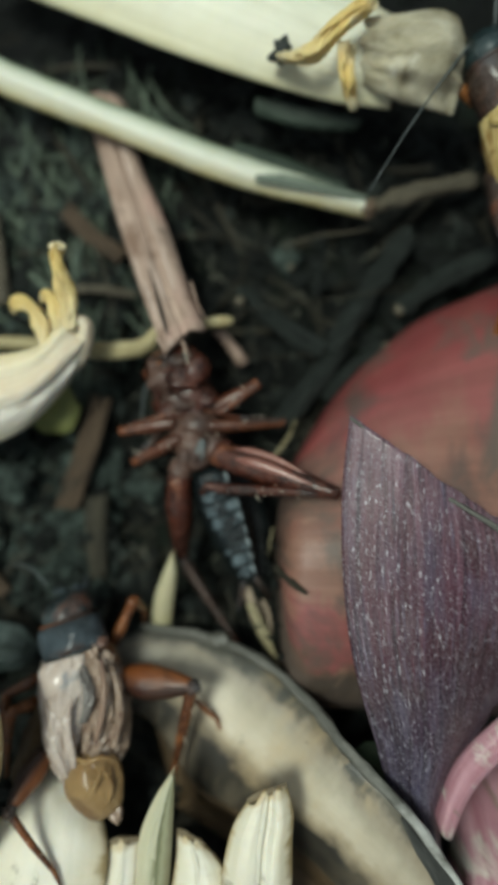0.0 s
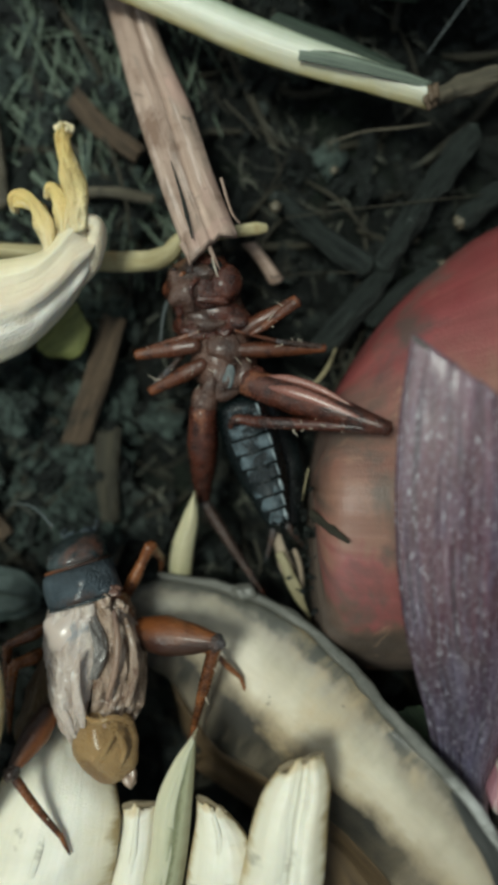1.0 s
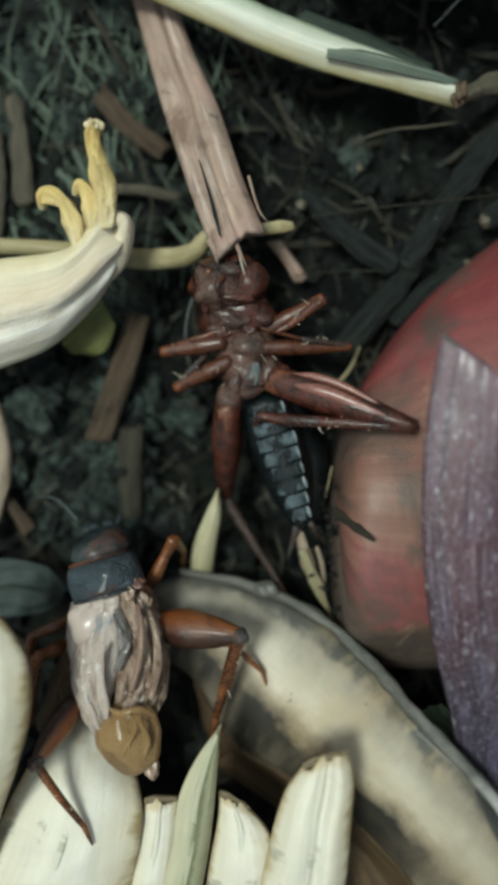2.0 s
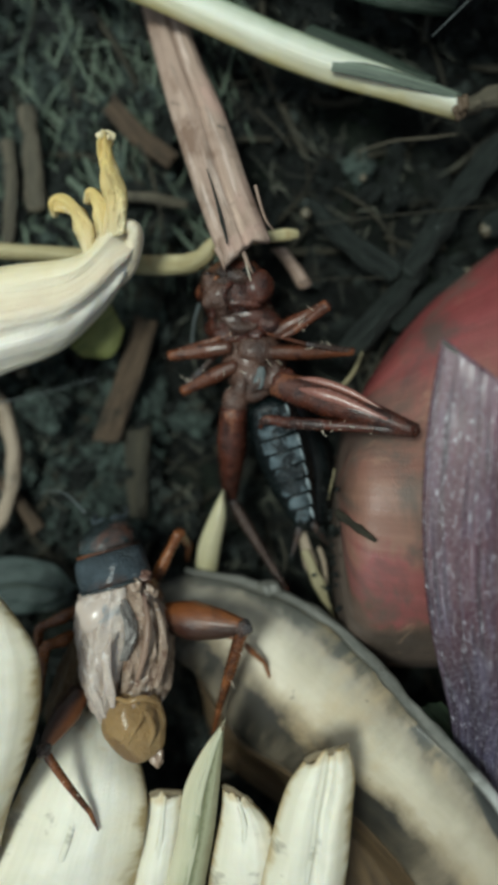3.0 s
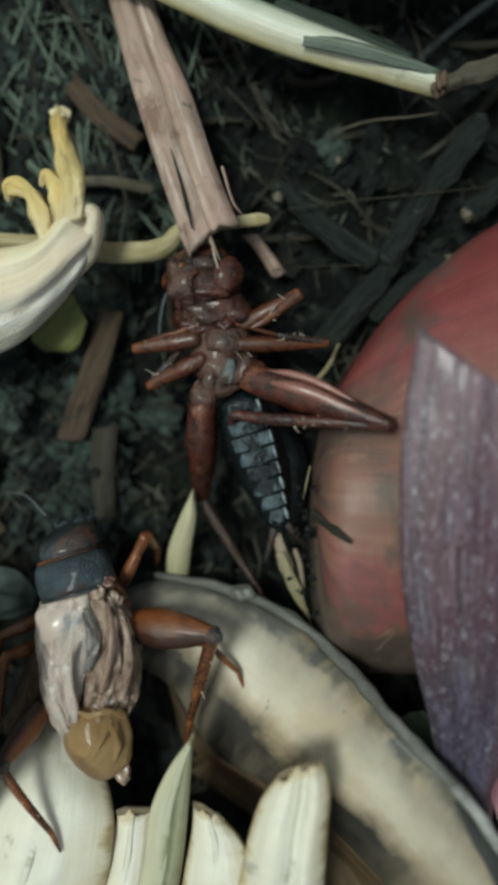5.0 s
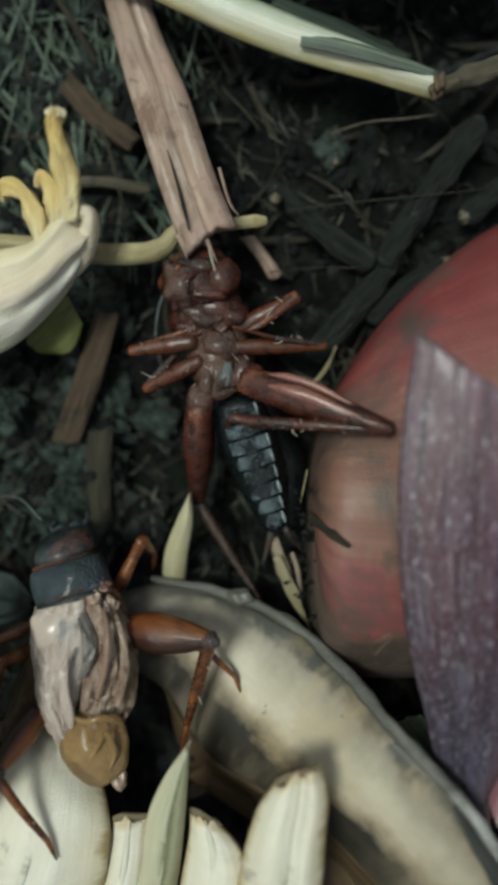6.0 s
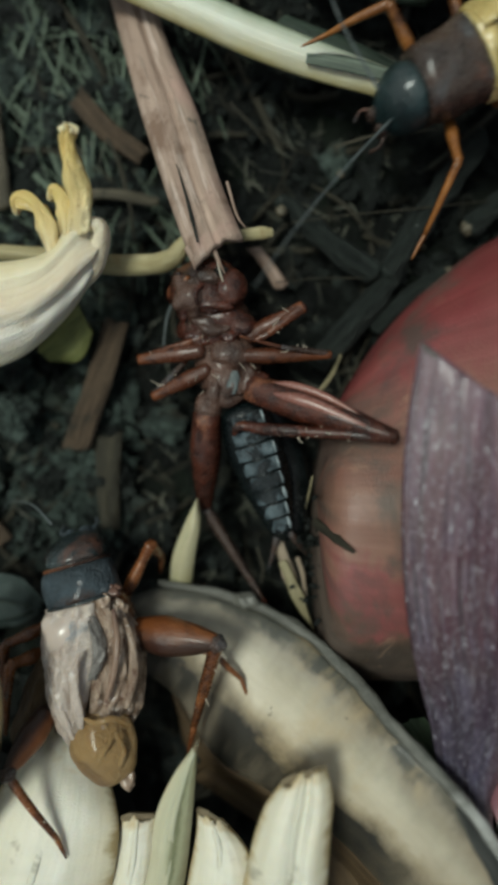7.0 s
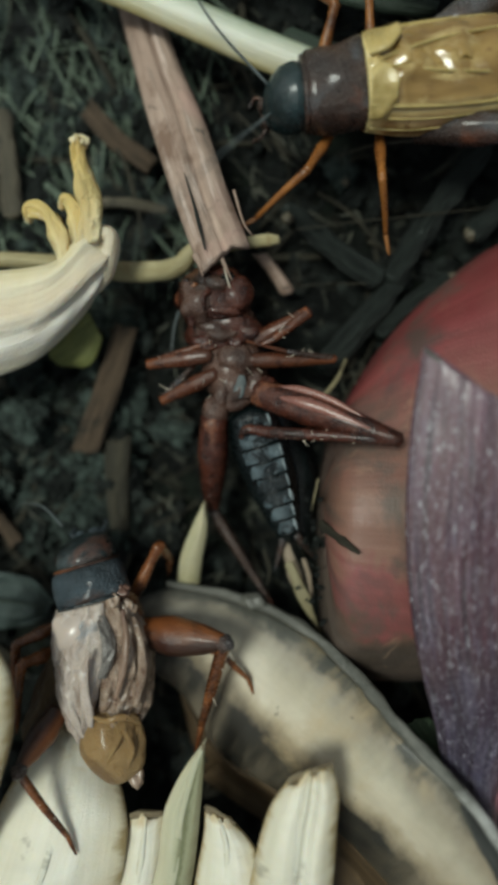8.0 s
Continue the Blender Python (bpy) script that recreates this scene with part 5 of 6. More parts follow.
def standing_legs(s):
    legs = []
    for x, side in ((-1, "left"), (1, "right")):
        for name, pts, radii in (("fore_leg", ((2.0, 6.8, 2.8), (5.2, 8.8, 3.8), (7.4, 12.6, 0.6), (8.2, 14.4, 0.2)), (0.45, 0.32, 0.18)),
                                 ("middle_leg", ((2.4, 3.2, 2.6), (6.4, 2.6, 4.4), (9.0, 1.0, 0.6), (10.4, 0.4, 0.2)), (0.45, 0.3, 0.18)),
                                 ("hind_leg", ((2.8, 0.6, 3.2), (5.8, -8.0, 6.6), (8.2, -13.5, 0.7), (9.4, -15.5, 0.2)), (1.25, 0.5, 0.28))):
            legs.append((f"{name} {side}", [(x * p[0] * s, p[1] * s, p[2] * s) for p in pts], [r * s for r in radii]))
    return legs


# golden cricket: rests beyond the broad leaf, then walks in
GOLD_S = 0.88
gold_rest = cricket_pose((15.3, 31.2, 8.5), 26, GOLD_S, 6, 0.0, 9.8)
gold, gold_parts = make_cricket("dark-headed cricket with glossy golden veined wings walking over the litter", GOLD_S, gold_rest, TEALHEAD, TEALHEAD, DARKBROWN, GOLDWING, GOLDLEG,
                                [leg for leg in standing_legs(GOLD_S) if leg[0] != "fore_leg right"] + [("fore_leg right", [(2.0, 6.4, 3.0), (4.6, 8.4, 4.8), (4.4, 12.0, 2.8), (4.2, 13.6, 2.2)], [0.42, 0.32, 0.17])],
                                {"feeler left": [(-0.8, 9.8, 4.2), (-3.9, 13.3, 5.2), (-7.1, 16.7, 5.4), (-10.2, 19.7, 4.8)],
                                 "feeler right": [(0.8, 9.8, 4.2), (3, 15, 5.8), (8, 20, 6.6), (14, 23, 5)]}, 0.0, COLLAR, 0.96, 0.84, 1.0, 0.74, DARKBROWN)

# brown cricket with crumpled wings on the husk
PALE_S = 0.9
pale_late = cricket_pose((-15.4, -10.4, 4.9), 20, PALE_S, -7)
pale_early = Matrix.Translation(Vector((-17.3, -12.1, 5)) * MM - Vector((-17.4, -11.5, 5)) * MM) @ pale_late


def pale_legs():
    back = pale_late.inverted()

    def own(*pts):
        return [(back @ (Vector(p) * MM)) / MM for p in pts]

    return [("hind_leg right", own((-10.7, -16.1, 5), (-5, -15.5, 7.2), (-6.4, -22.3, 4.6), (-6.8, -24.8, 3.8)), (1.4, 0.5, 0.26), 4),
            ("hind_leg left", own((-16.1, -21.5, 6), (-17.5, -24.2, 8.8), (-14.2, -28.3, 8.4), (-13.6, -29.6, 8.2)), (0.95, 0.3, 0.18), 3),
            ("fore_leg right", own((-12.2, -14.6, 4), (-10.2, -10.1, 4.6), (-9.8, -11.4, 2.2), (-10, -12.9, 1.2)), (0.5, 0.44, 0.25)),
            ("fore_leg left", own((-17.4, -16.5, 4), (-19.6, -17.5, 5.4), (-20.3, -21.3, 3.4), (-20.4, -24, 3)), (0.5, 0.36, 0.25)),
            ("middle_leg left", own((-17.1, -18.2, 4), (-18.8, -18.5, 6.2), (-19.4, -22.2, 5), (-19.6, -24.2, 4.4)), (0.55, 0.4, 0.25)),
            ("middle_leg right", own((-10.7, -16.5, 3.6), (-5.4, -17.2, 4.6), (-3.4, -19, 4.2), (-2.8, -20.6, 3.8)), (0.45, 0.25, 0.17))]


pale, pale_parts = make_cricket("dark-headed cricket with crumpled pale wings standing on the husk", PALE_S, pale_late, HEADBROWN, BLACK, SLATE, None, SHANK,
                                pale_legs(), {"feeler left": [(-1.0, 11, 4.4), (-2.5, 12.8, 3.4), (-4.5, 13.6, 2), (-6, 13.4, 0.6)]}, 0.12, None, 0.58, 0.84, 0.56, 0.62, THIGH)


def on_pale(points):
    """Places of the scene in the brown cricket's own space."""
    turn = pale_late.inverted()
    return [(turn @ (Vector(p) * MM)) / MM for p in points]


def pale_fold(name, a, b, bulge, seed, mat, label="", wave=0.3, profile=None):
    part(name, strip(on_pale(a), on_pale(b), bulge, 0.22, wave, 1.3, 70, 50, seed, profile=profile, ribs=(0.02, 3)), mat, pale, label)


def pale_lump(name, at, size, seed, mat, label="", rough=0.4):
    part(name, lump(on_pale([at])[0], size, seed, rough, 4), mat, pale, label)


def pale_crease(points, radii, mat, seed, flat=0.5):
    part("wing_crease", tube(on_pale(points), radii, 10, 30, 0.5, seed, flat), mat, pale)


# crumpled wings that never unfolded
pale_fold("wing", [(-16.9, -14.8, 5.6), (-17, -17.2, 5.6), (-16.3, -19.9, 6), (-15.3, -22.1, 6.4), (-14.2, -23.3, 6.6)], [(-13.1, -13.6, 7), (-12.9, -15.9, 7.2), (-12.9, -18.4, 7.4), (-13.2, -20.8, 7.4), (-13.5, -22.7, 7)], [0.9, 1.3, 1.2, 0.9, 0.4], 51, WINGWHITE, "crumpled whitish forewing")
pale_fold("wing", [(-13.5, -13.5, 6.9), (-13, -15.8, 7.2), (-12.9, -18.2, 7.4), (-13, -20.3, 7.4), (-13.4, -22.4, 7)], [(-11.5, -13.9, 5.6), (-10.1, -16.3, 5.4), (-9.7, -18.6, 5.6), (-9.8, -20.6, 6), (-10.5, -22, 6.4)], [0.7, 1.1, 1.2, 0.9, 0.4], 52, WINGBROWN, "crumpled brown-veined forewing", 0.5)
pale_fold("wing_gap", [(-13.6, -14.5, 7.3), (-13, -15.6, 7.8), (-12.8, -17, 8), (-13.1, -18.3, 7.8)], [(-13, -14.4, 7.3), (-12.2, -15.5, 7.7), (-12, -16.8, 7.9), (-12.5, -18.3, 7.8)], 0.2, 53, WINGGREY, "grey membrane between the wings", 0.35)
pale_lump("wing_shoulder", (-15, -15.7, 6.9), (1.55, 1.6, 0.75), 5, WINGWHITE, "whitish swollen wing shoulder", 0.22)
pale_fold("hind_wing", [(-17.1, -17.9, 5), (-18.2, -20.4, 5), (-19, -23.4, 5)], [(-16, -20.5, 5.4), (-16.6, -22.2, 5.4), (-17.9, -24.8, 5.4)], 0.5, 54, BROWNLEAF, "brown hind wing edge", 0.25)
pale_crease([(-16.1, -17.9, 6.9), (-15.3, -19.5, 7.5), (-14.4, -21.1, 7.8), (-13.8, -22.5, 7.4)], [0.15, 0.3, 0.34, 0.15], WINGWHITE, 1)
pale_crease([(-13.6, -16.5, 8.2), (-13.8, -18.1, 8.3), (-13.5, -19.8, 8.3), (-13.3, -21.5, 7.8)], [0.12, 0.32, 0.36, 0.2], WINGWHITE, 2)
pale_crease([(-11.8, -13.9, 7.4), (-11.3, -15.6, 8), (-11.3, -17.3, 8.3), (-11.7, -19.5, 8.2)], [0.12, 0.22, 0.24, 0.15], DARKFOLD, 5)
pale_crease([(-11.1, -14.5, 7), (-10.4, -16, 7.5), (-10.2, -17.9, 7.6), (-10.5, -20, 7.6)], [0.15, 0.28, 0.3, 0.2], WINGBROWN, 6)
for k, (p, size) in enumerate((((-13.4, -13, 7), (0.6, 0.35, 0.3)), ((-12.5, -13.5, 7.1), (0.45, 0.5, 0.35)), ((-12.1, -12.9, 6.6), (0.5, 0.4, 0.35)), ((-11.6, -14, 6.4), (0.4, 0.5, 0.3)), ((-14.2, -13.6, 7), (0.6, 0.35, 0.3)))):
    pale_lump("neck_fold", p, size, k + 8, WINGBROWN if k % 2 else DARKFOLD, "", 0.8)
pale_lump("crumpled_wing_end", (-11.8, -22.7, 7), (2.2, 2.45, 1.4), 7, AMBERSAC, "amber crumpled wing end", 0.22)
pale_crease([(-13.2, -20.7, 8), (-12.2, -20.7, 8.5), (-11.1, -20.4, 8.4), (-10.1, -21, 7.8)], [0.1, 0.2, 0.2, 0.1], AMBERSAC, 15)
pale_crease([(-10.9, -21.2, 8.5), (-10.4, -22.4, 8.4), (-10.7, -23.9, 8)], [0.1, 0.22, 0.1], AMBERSAC, 16)
pale_lump("wing_tip", (-10.3, -24.9, 7), (0.55, 0.8, 0.5), 9, WINGBROWN, "pale withered wing tip", 0.6)
pale_crease([(-12.1, -20.2, 8.5), (-11.2, -21.4, 8.6), (-11.7, -22.8, 8.5), (-12.2, -23.7, 8.2)], [0.05, 0.1, 0.1, 0.04], AMBERSAC, 10)
pale_lump("knee", (-5, -15.6, 7.3), (0.6, 0.6, 0.55), 13, DARKBROWN, "dark hind knee", 0.3)
pale_lump("knee", (-17.4, -24.2, 8.9), (0.5, 0.5, 0.45), 14, DARKBROWN, "dark hind knee", 0.3)


# slate cricket that looks in
SLATE_S = 0.68
slate, slate_parts = make_cricket("small slate-grey cricket with pale legs on the soil", SLATE_S, cricket_pose((-26, -2.5, 3.2), -95, SLATE_S), SLATE, BLACK, SLATE, PALEWING, STRAW,
                                  standing_legs(SLATE_S), {"feeler left": [(-0.7, 8.3, 3.2), (-1.5, 12, 4), (-3, 16, 4), (-5, 20, 3)], "feeler right": [(0.7, 8.3, 3.2), (2, 11, 3.4), (3, 13, 3), (4, 14.5, 2.4)]}, 0.2)


# ---- the dead cricket, on its back ----
def make_dead_cricket():
    root = thing("dead_cricket", "dead red-brown cricket lying on its back with folded legs", "cricket", "crickets")
    head = part("head", lump((-7.5, 7.3, 4.5), (2.6, 2.3, 2.2), 2, 0.25, 4), REDBROWN, root)
    part("cheek", lump((-5.8, 7.4, 5.8), (1.1, 1.4, 1.0), 3, 0.15, 3), REDBROWN, head)
    part("cheek", lump((-8.2, 6.8, 5.6), (1.5, 1.6, 1.0), 5, 0.5, 4), STERNUM, head)
    part("jaw", lump((-7.1, 7.9, 6.2), (0.9, 0.55, 0.6), 6, 0.3, 3), DARKBROWN, head)
    part("jaw", lump((-6.4, 8.3, 6.2), (0.5, 0.5, 0.6), 7, 0.3, 3), BLACK, head)
    for k, (p, size) in enumerate((((-7.9, 7.4, 6.3), (0.7, 0.4, 0.3)), ((-8.7, 6.2, 5.9), (0.5, 0.9, 0.4)), ((-6.7, 6.3, 6.2), (1.3, 0.6, 0.4)))):
        part("mouth_plate", lump(p, size, k, 0.5, 3), REDBROWN if k else DARKBROWN, head)
    part("palp", tube([(-6.2, 7.6, 6.7), (-6.5, 8.4, 7), (-6.7, 9, 6.6)], [0.07, 0.06, 0.03], 6), BRISTLE, head)
    part("palp", tube([(-7.5, 7.4, 6.6), (-7.9, 6.8, 6.9), (-7.8, 6.1, 6.6)], [0.2, 0.2, 0.15], 6), REDBROWN, head)
    rng = random.Random(12)
    for k in range(16):
        p = Vector((-8.1 + rng.uniform(-1.2, 2.6), 7.3 + rng.uniform(-1.2, 1.2), 6.25 - rng.uniform(0, 0.4)))
        part("face_plate", lump(p, (rng.uniform(0.2, 0.5), rng.uniform(0.15, 0.4), 0.25), k, 0.6, 2), (REDBROWN, DARKBROWN, SHANK)[k % 3], head)
    part("chest", lump((-6.6, 5.3, 4), (2.7, 2.0, 2.0), 8, 0.22, 4), REDBROWN, root)
    part("chest_plate", lump((-6.9, 4.9, 5.3), (1.5, 0.9, 0.8), 9, 0.6, 4), STERNUM, root)
    part("chest_plate", lump((-5.6, 4.2, 5.4), (0.7, 0.5, 0.5), 29, 0.5, 3), REDBROWN, root)
    part("chest_plate", lump((-7.9, 4.1, 5.2), (0.8, 0.6, 0.5), 30, 0.5, 3), REDBROWN, root)
    part("chest_plate", lump((-4.9, 5.1, 5.2), (1.0, 0.9, 0.8), 10, 0.4, 3), REDBROWN, root)
    part("mid_body", lump((-5.9, 2.9, 3.6), (2.4, 2.6, 2.0), 11, 0.12, 4), STERNUM, root)
    part("breast_plate", lump((-5.6, 3.2, 5.4), (1.35, 1.0, 0.55), 12, 0.25, 3), STERNUM, root)
    part("breast_plate", lump((-5.3, 1.2, 5.4), (0.85, 1.1, 0.4), 13, 0.35, 3), STERNUM, root)
    part("breast_plate", lump((-5.2, 1.3, 5.65), (0.4, 0.75, 0.2), 34, 0.35, 3), BLUEDULL, root, "grey-blue breast patch")
    part("breast_plate", lump((-5.5, 1.3, 5), (1.6, 1.5, 0.6), 33, 0.3, 3), STERNUM, root)
    part("breast_plate", lump((-6.4, 0.8, 5), (0.7, 1.2, 0.7), 14, 0.3, 3), STERNUM, root)
    part("breast_plate", lump((-4.2, 1.3, 5.2), (0.6, 1.1, 0.7), 15, 0.3, 3), STERNUM, root)
    # belly: dark rings with paler plates
    base, tip = Vector((-4.3, -1, 4)), Vector((-1, -9.4, 3))
    way = tip - base
    belly = part("abdomen", tube([base - way * 0.06, base + way * 0.25, base + way * 0.6, base + way * 0.88, tip], [1.7, 2.05, 1.65, 0.95, 0.3], 24, 50, 0.03, 2, 0.85), BLACK, root)
    side = Vector((-way.y, way.x, 0)).normalized()
    for k in range(8):
        f = 0.03 + 0.118 * k
        r = float(np.interp(f, (-0.06, 0.25, 0.6, 0.88, 1.0), (1.7, 2.05, 1.65, 0.95, 0.3)))
        wdt = 0.68 * r
        low = 0.85 * math.sqrt(r * r - wdt * wdt)
        half = way * 0.053
        mid = base + way * f + side * 0.1 + Vector((0, 0, low + 0.1))
        a = [mid - side * wdt - half, mid - side * wdt + half * 0.9]
        b = [mid + side * wdt - half, mid + side * wdt + half * 0.9]
        part("belly_plate", strip(a, b, 0.85 * r - low + 0.12, 0.2, 0.08, 0.8, 8, 14, k), BLUEPLATE, belly)
        rib = [mid + side * wdt * x + way * 0.058 + Vector((0, 0, (0.85 * r - low + 0.1) * (1 - abs(x) ** 2))) for x in (-1, -0.5, 0, 0.5, 1)]
        # a pale tube stands in for the highlight on each plate's right edge
        rim = [mid + side * wdt * 0.88 + way * x + Vector((0, 0, 0.28 * r)) for x in (-0.045, 0.0, 0.045)]
        part("plate_glint", tube(rim, [0.07, 0.13, 0.05], 6, 10, 0.6, k), GLINTPLATE, belly, "pale ridge added as the plate's highlight")
        part("plate_edge", tube(rib, [0.07, 0.09, 0.07], 5, 10), BLACK, belly)
    part("wing_edge", strip([base + side * 1.5 + Vector((0, 0, -0.8)), base + way * 0.5 + side * 1.8 + Vector((0, 0, -1.0)), tip + side * 0.6 - Vector((0, 0, 0.6))],
                            [base + side * 2.5 + Vector((0, 0, -1.8)), base + way * 0.5 + side * 3.2 + Vector((0, 0, -1.9)), tip + side * 1.6 - Vector((0, 0, 1.2))], 0.2, 0.2, 0.1, 0.5, 24, 6, 40), BLACK, root, "black folded wing edge")
    for p, q in (((-1.5, -8.9, 3.2), (-2, -11.7, 2.2)), ((-0.7, -8.8, 3.2), (0.7, -10.5, 2.4))):
        part("tail_feeler", tube([p, Vector(p).lerp(Vector(q), 0.5), q], [0.3, 0.22, 0.06], 7, 10), DARKBROWN, root)

    def leg(name, pts, radii, mat=REDBROWN, spines=0):
        hip = Vector(pts[0])
        loc = Matrix.Translation(hip * MM)
        rel = [Vector(p) - hip for p in pts]
        ob = part(name, tube([rel[0], rel[0].lerp(rel[1], 0.35), rel[0].lerp(rel[1], 0.7), rel[1]], [radii[0] * 0.8, radii[0], radii[0] * 0.75, radii[1]], 14, 20, 0.06, 3), mat, root, "", loc)
        part("shin", tube([rel[1], rel[1].lerp(rel[2], 0.5), rel[2]], [radii[1] * 0.9, radii[1] * 0.8, radii[2]], 9, 14, 0.1, 4), mat if radii[2] > 0.2 else DARKBROWN, ob)
        if len(rel) > 3:
            part("foot", tube(rel[2:], [radii[2], radii[2] * 0.8, radii[2] * 0.4], 7, 12), mat, ob)
        rng = random.Random(len(name) + spines)
        for k in range(spines):
            p = rel[1].lerp(rel[2], 0.3 + 0.7 * k / spines)
            out = Vector((rng.uniform(-0.9, 0.3), rng.uniform(-1.0, 0.8), rng.uniform(0.1, 0.6))) * rng.uniform(0.5, 1.1)
            part("spine", tube([p, p + out * 0.6, p + out * 1.0 + Vector((rng.uniform(-0.3, 0.3), 0.1, 0.1))], [0.05, 0.04, 0.015], 5, 5), BRISTLE, ob)
        return ob

    hind = leg("hind_leg", [(-4, 1, 5.4), (5.1, -1.7, 8.6), (-3, -1.7, 6.4), (-4.5, -1.6, 6.4), (-4.9, -2.2, 6)], [1.15, 0.48, 0.42], REDBROWN, 16)
    # two flat pink tubes draw the highlight along the thigh
    part("thigh_sheen", tube([(-2.5, 0.6, 6.9), (-0.9, 0.3, 7.6), (0.8, -0.2, 8), (3.2, -1.1, 8.7)], [0.15, 0.42, 0.36, 0.08], 8, 20, 0.0, 0, 0.5), PINKSHEEN, root, "pale stripe added as the highlight along the thigh")
    part("thigh_sheen", tube([(-2.9, 1.3, 6.3), (-1.2, 1.2, 7), (0.8, 0.6, 7.6), (3, -0.5, 8.3)], [0.1, 0.26, 0.24, 0.06], 8, 20, 0.0, 0, 0.5), PINKSHEEN, root, "pale stripe added as the highlight along the thigh")
    part("hip", lump((-3.5, 1, 5.3), (1.0, 1.1, 0.8), 20, 0.25, 3), REDBROWN, root)
    part("hip", lump((-6.8, -0.4, 4.8), (0.95, 1.1, 0.8), 21, 0.25, 3), STERNUM, root)
    leg("hind_leg", [(-6.9, -0.9, 4.9), (-7, -7.7, 1.2), (-2.3, -14, 1.8), (-1.5, -15.2, 1.4)], [1.15, 0.5, 0.16], REDBROWN, 0)
    leg("fore_leg", [(-4.5, 4.4, 5), (-0.9, 6.5, 5.8), (-3.1, 4.5, 6.2), (-4, 4, 6.2)], [0.62, 0.45, 0.25], AMBERLEG, 5)
    leg("middle_leg", [(-4.8, 3.1, 5.2), (1.2, 3.7, 4.2), (-2.2, 3.8, 5.6), (-4.9, 4.2, 6.6)], [0.6, 0.3, 0.16], AMBERLEG, 4)
    leg("fore_leg", [(-7.4, 3.3, 5.4), (-11.8, 2.5, 4.6), (-8.1, 3.9, 5.4), (-7.3, 4.2, 5.6)], [0.62, 0.36, 0.22], AMBERLEG, 3)
    leg("middle_leg", [(-6.9, 2.1, 5.2), (-10.8, 0.1, 3.8), (-8.7, 2.5, 4.6), (-8, 3.1, 5.6)], [0.6, 0.36, 0.2], AMBERLEG, 3)
    rng = random.Random(8)
    for k in range(26):
        p = Vector((-6.1, 4.1, 5.9)) + Vector((rng.uniform(-2.6, 2.6), rng.uniform(-3.6, 3.8), rng.uniform(-0.9, -0.2)))
        out = Vector((rng.uniform(-0.5, 0.5), rng.uniform(-0.5, 0.5), rng.uniform(0.3, 0.8)))
        part("bristle", tube([p, p + out * 0.6, p + out], [0.035, 0.03, 0.012], 4, 4), BRISTLE, root)
    part("folded_feeler", tube([(-9.1, 8.2, 4), (-10.4, 6, 2.6), (-10.7, 2.9, 2)], [0.16, 0.12, 0.06], 6, 16), FEELER, root)


make_dead_cricket()


# ---- what moves ----
def swing(leg, times, amount, phase):
    rest = leg.matrix_basis.copy()
    walk(leg, [(t, rest @ pose(0, 0, 0, 0, 0, a * amount * phase)) for t, a in times])


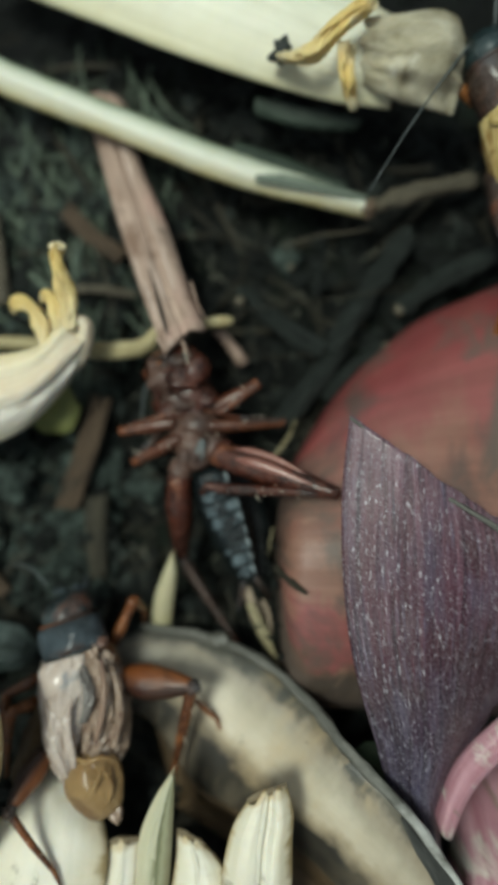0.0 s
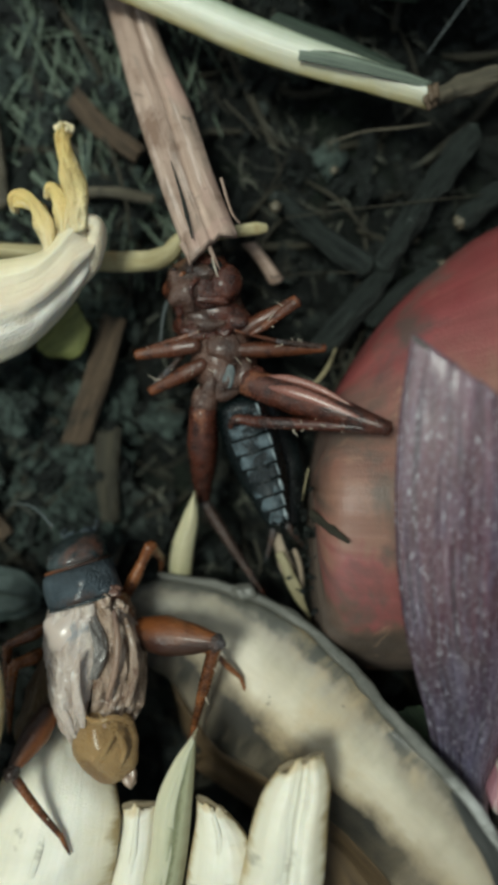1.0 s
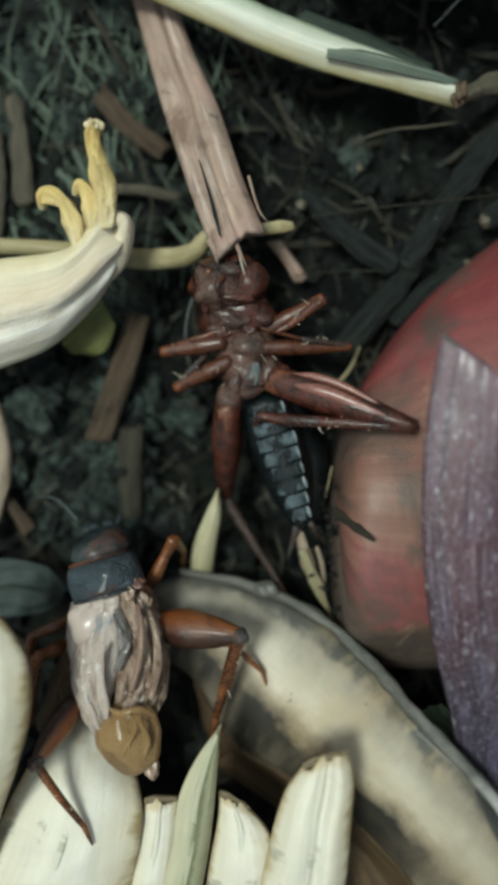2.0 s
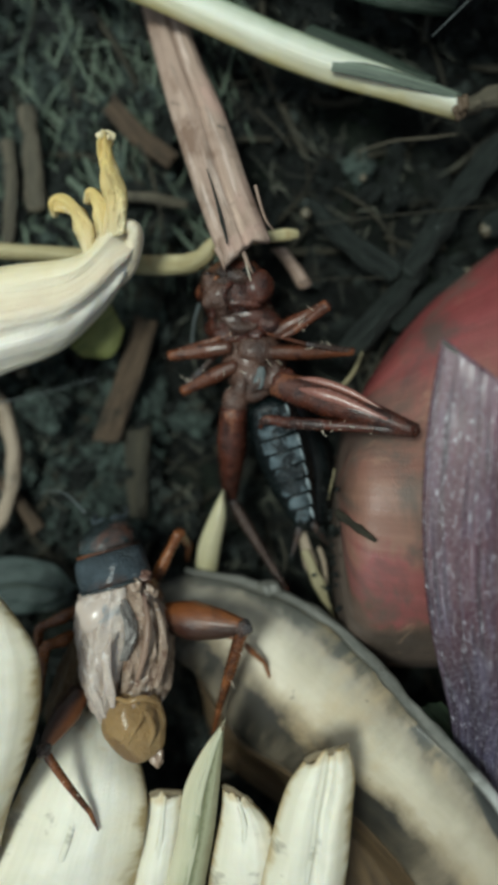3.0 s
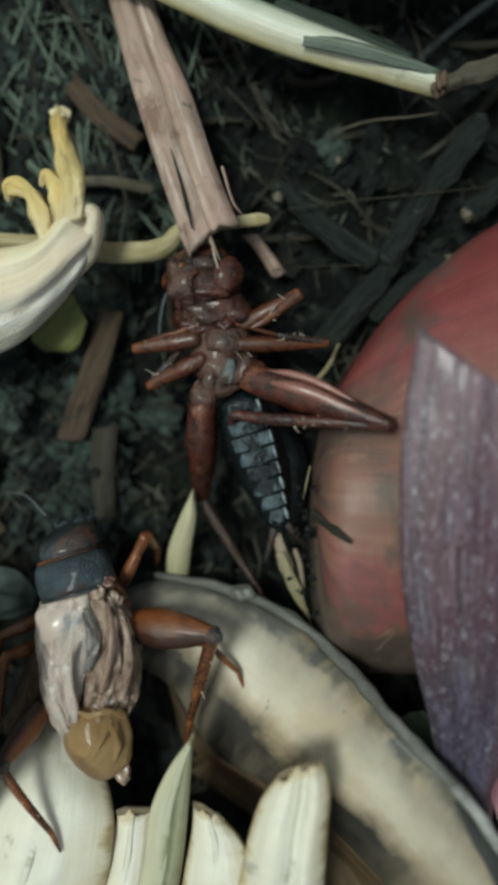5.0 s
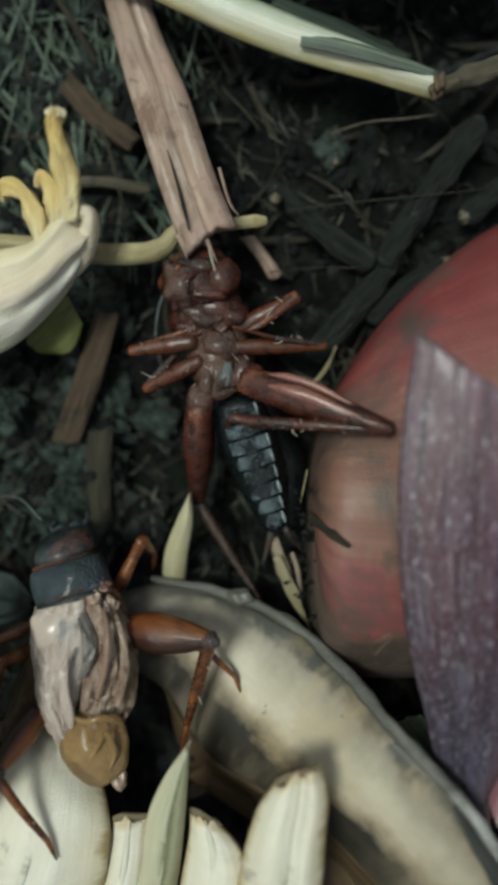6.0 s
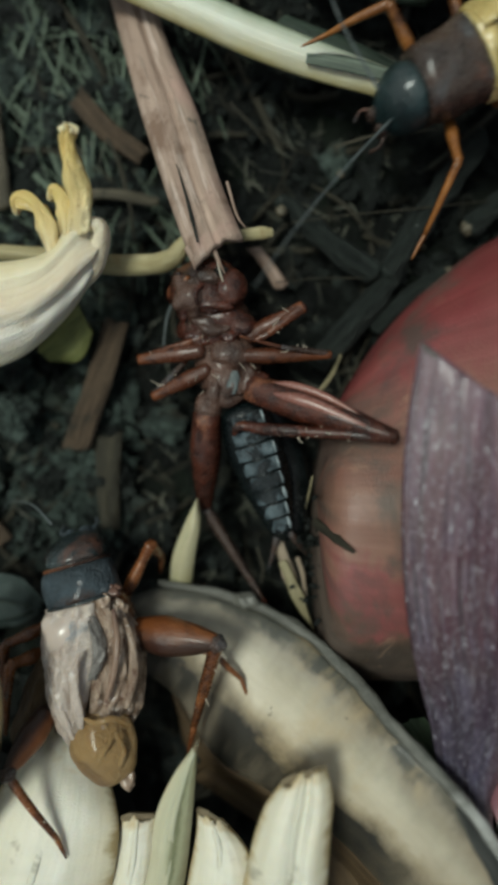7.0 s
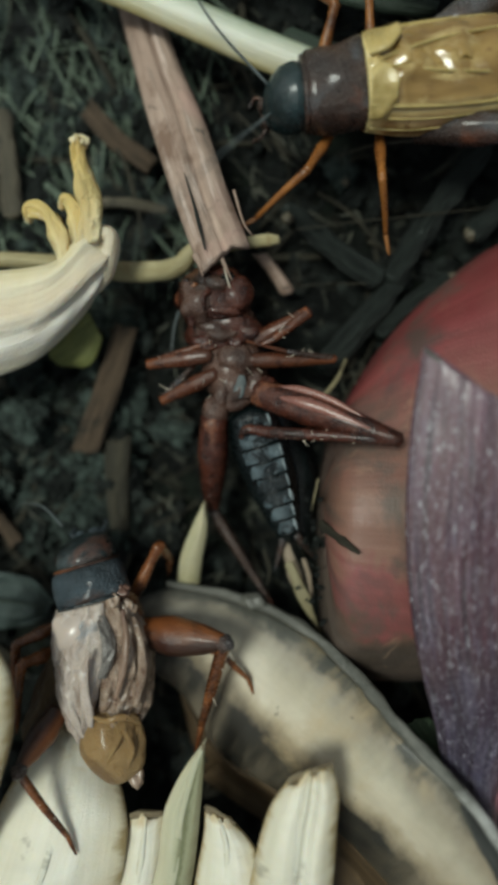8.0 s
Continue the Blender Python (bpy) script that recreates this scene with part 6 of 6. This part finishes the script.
def motions():
    still = gold_rest
    rows = [(0.0, still), (4.7, still)]
    for t, head, heading, pitch in ((5.2, (16.3, 23, 8.5), 40, 4), (5.7, (19.9, 24, 8.2), 80, 4), (6.2, (18.8, 23.8, 8), 112, 3), (6.6, (13.2, 22.9, 7.6), 118, 2),
                                    (6.8, (9, 21.5, 7.4), 119, 2), (7.0, (4.4, 19.4, 7.2), 121, 0), (7.2, (2.4, 17.8, 7.2), 118, 0), (7.4, (-0.2, 16.8, 7.2), 117, 0),
                                    (7.5, (-1.2, 16.7, 7.2), 114, 0), (7.6, (-1.9, 17.7, 7.4), 112, 1), (7.8, (-2.9, 19.7, 7.6), 104, 2), (7.9, (-3.4, 19.8, 7.6), 100, 2), (8.0, (-3.1, 19.5, 7.6), 101, 2)):
        rows.append((t, cricket_pose(head, heading, GOLD_S, pitch, 0.0, 9.8)))
    walk(gold, rows)
    steps = {"fore_leg left": [(0.0, -35), (4.7, -35), (6.2, 0), (6.4, 25), (6.7, -10), (7.0, 12), (7.3, 20), (7.5, 40), (7.6, 38), (7.8, -8), (8.0, -6)],
             "middle_leg left": [(0.0, 85), (4.7, 85), (5.4, 40), (6.2, 0), (6.5, -14), (6.8, 16), (7.0, 10), (7.3, -12), (7.6, 8), (7.8, -10), (8.0, -18)],
             "hind_leg left": [(0.0, 0), (6.2, 0), (6.5, 8), (6.9, -8), (7.3, 8), (7.6, -6), (8.0, 2)],
             "fore_leg right": [(0.0, 0), (6.2, 0), (6.5, -16), (6.8, -10), (7.0, -24), (7.3, -5), (7.5, -35), (7.6, -10), (7.7, 22), (7.8, 5), (7.9, -45), (8.0, -60)],
             "middle_leg right": [(0.0, 0), (6.2, 0), (6.5, 14), (6.8, -14), (7.1, 12), (7.4, -6), (7.6, -4), (8.0, 8)],
             "hind_leg right": [(0.0, 0), (6.2, 0), (6.5, -8), (6.9, 8), (7.3, -8), (7.6, 6), (8.0, -2)]}
    for name, angles in steps.items():
        swing(gold_parts[name], angles, 1, 1)
    swing(gold_parts["feeler left"], [(0.0, 78), (0.5, 77), (2.5, 63), (4.4, 63), (4.7, 60), (5.7, 10), (6.2, -48), (6.6, -40), (7.0, -20), (7.1, 0), (7.2, -2), (7.3, -70), (7.5, -100), (7.7, -90), (8.0, -5)], 1, 1)
    swing(gold_parts["feeler right"], [(0.0, 0), (4.7, 6), (6.0, -50), (7.0, -60), (7.5, -60), (7.8, -35), (8.0, -28)], 1, 1)
    walk(pale, [(0.0, pale_early), (1.7, pale_early), (2.5, pale_late), (8.0, pale_late)])
    rows = []
    for t, x, y, heading in ((0.0, -600, 760, -95), (2.3, -600, 740, -95), (2.6, -250, 735, -93), (2.8, -62, 730, -92), (3.0, -220, 735, -95), (3.3, -600, 740, -95), (3.7, -500, 720, -90), (3.9, -160, 700, -90), (4.0, -50, 695, -90),
                             (4.2, 20, 715, -92), (4.3, 62, 735, -95), (4.4, 60, 752, -100), (4.5, 0, 752, -98), (4.6, -130, 740, -95), (4.9, -600, 740, -95), (8.0, -640, 740, -95)):
        p = Vector((-23.6, 26.8, 3.2)).lerp(Vector((15.5, 27.9, 3.2)), x / 1000) + (Vector((-21.3, -13.5, 3.2)) - Vector((-23.6, 26.8, 3.2))) * y / 1000
        rows.append((t, cricket_pose(p, heading, SLATE_S)))
    walk(slate, rows)


motions()
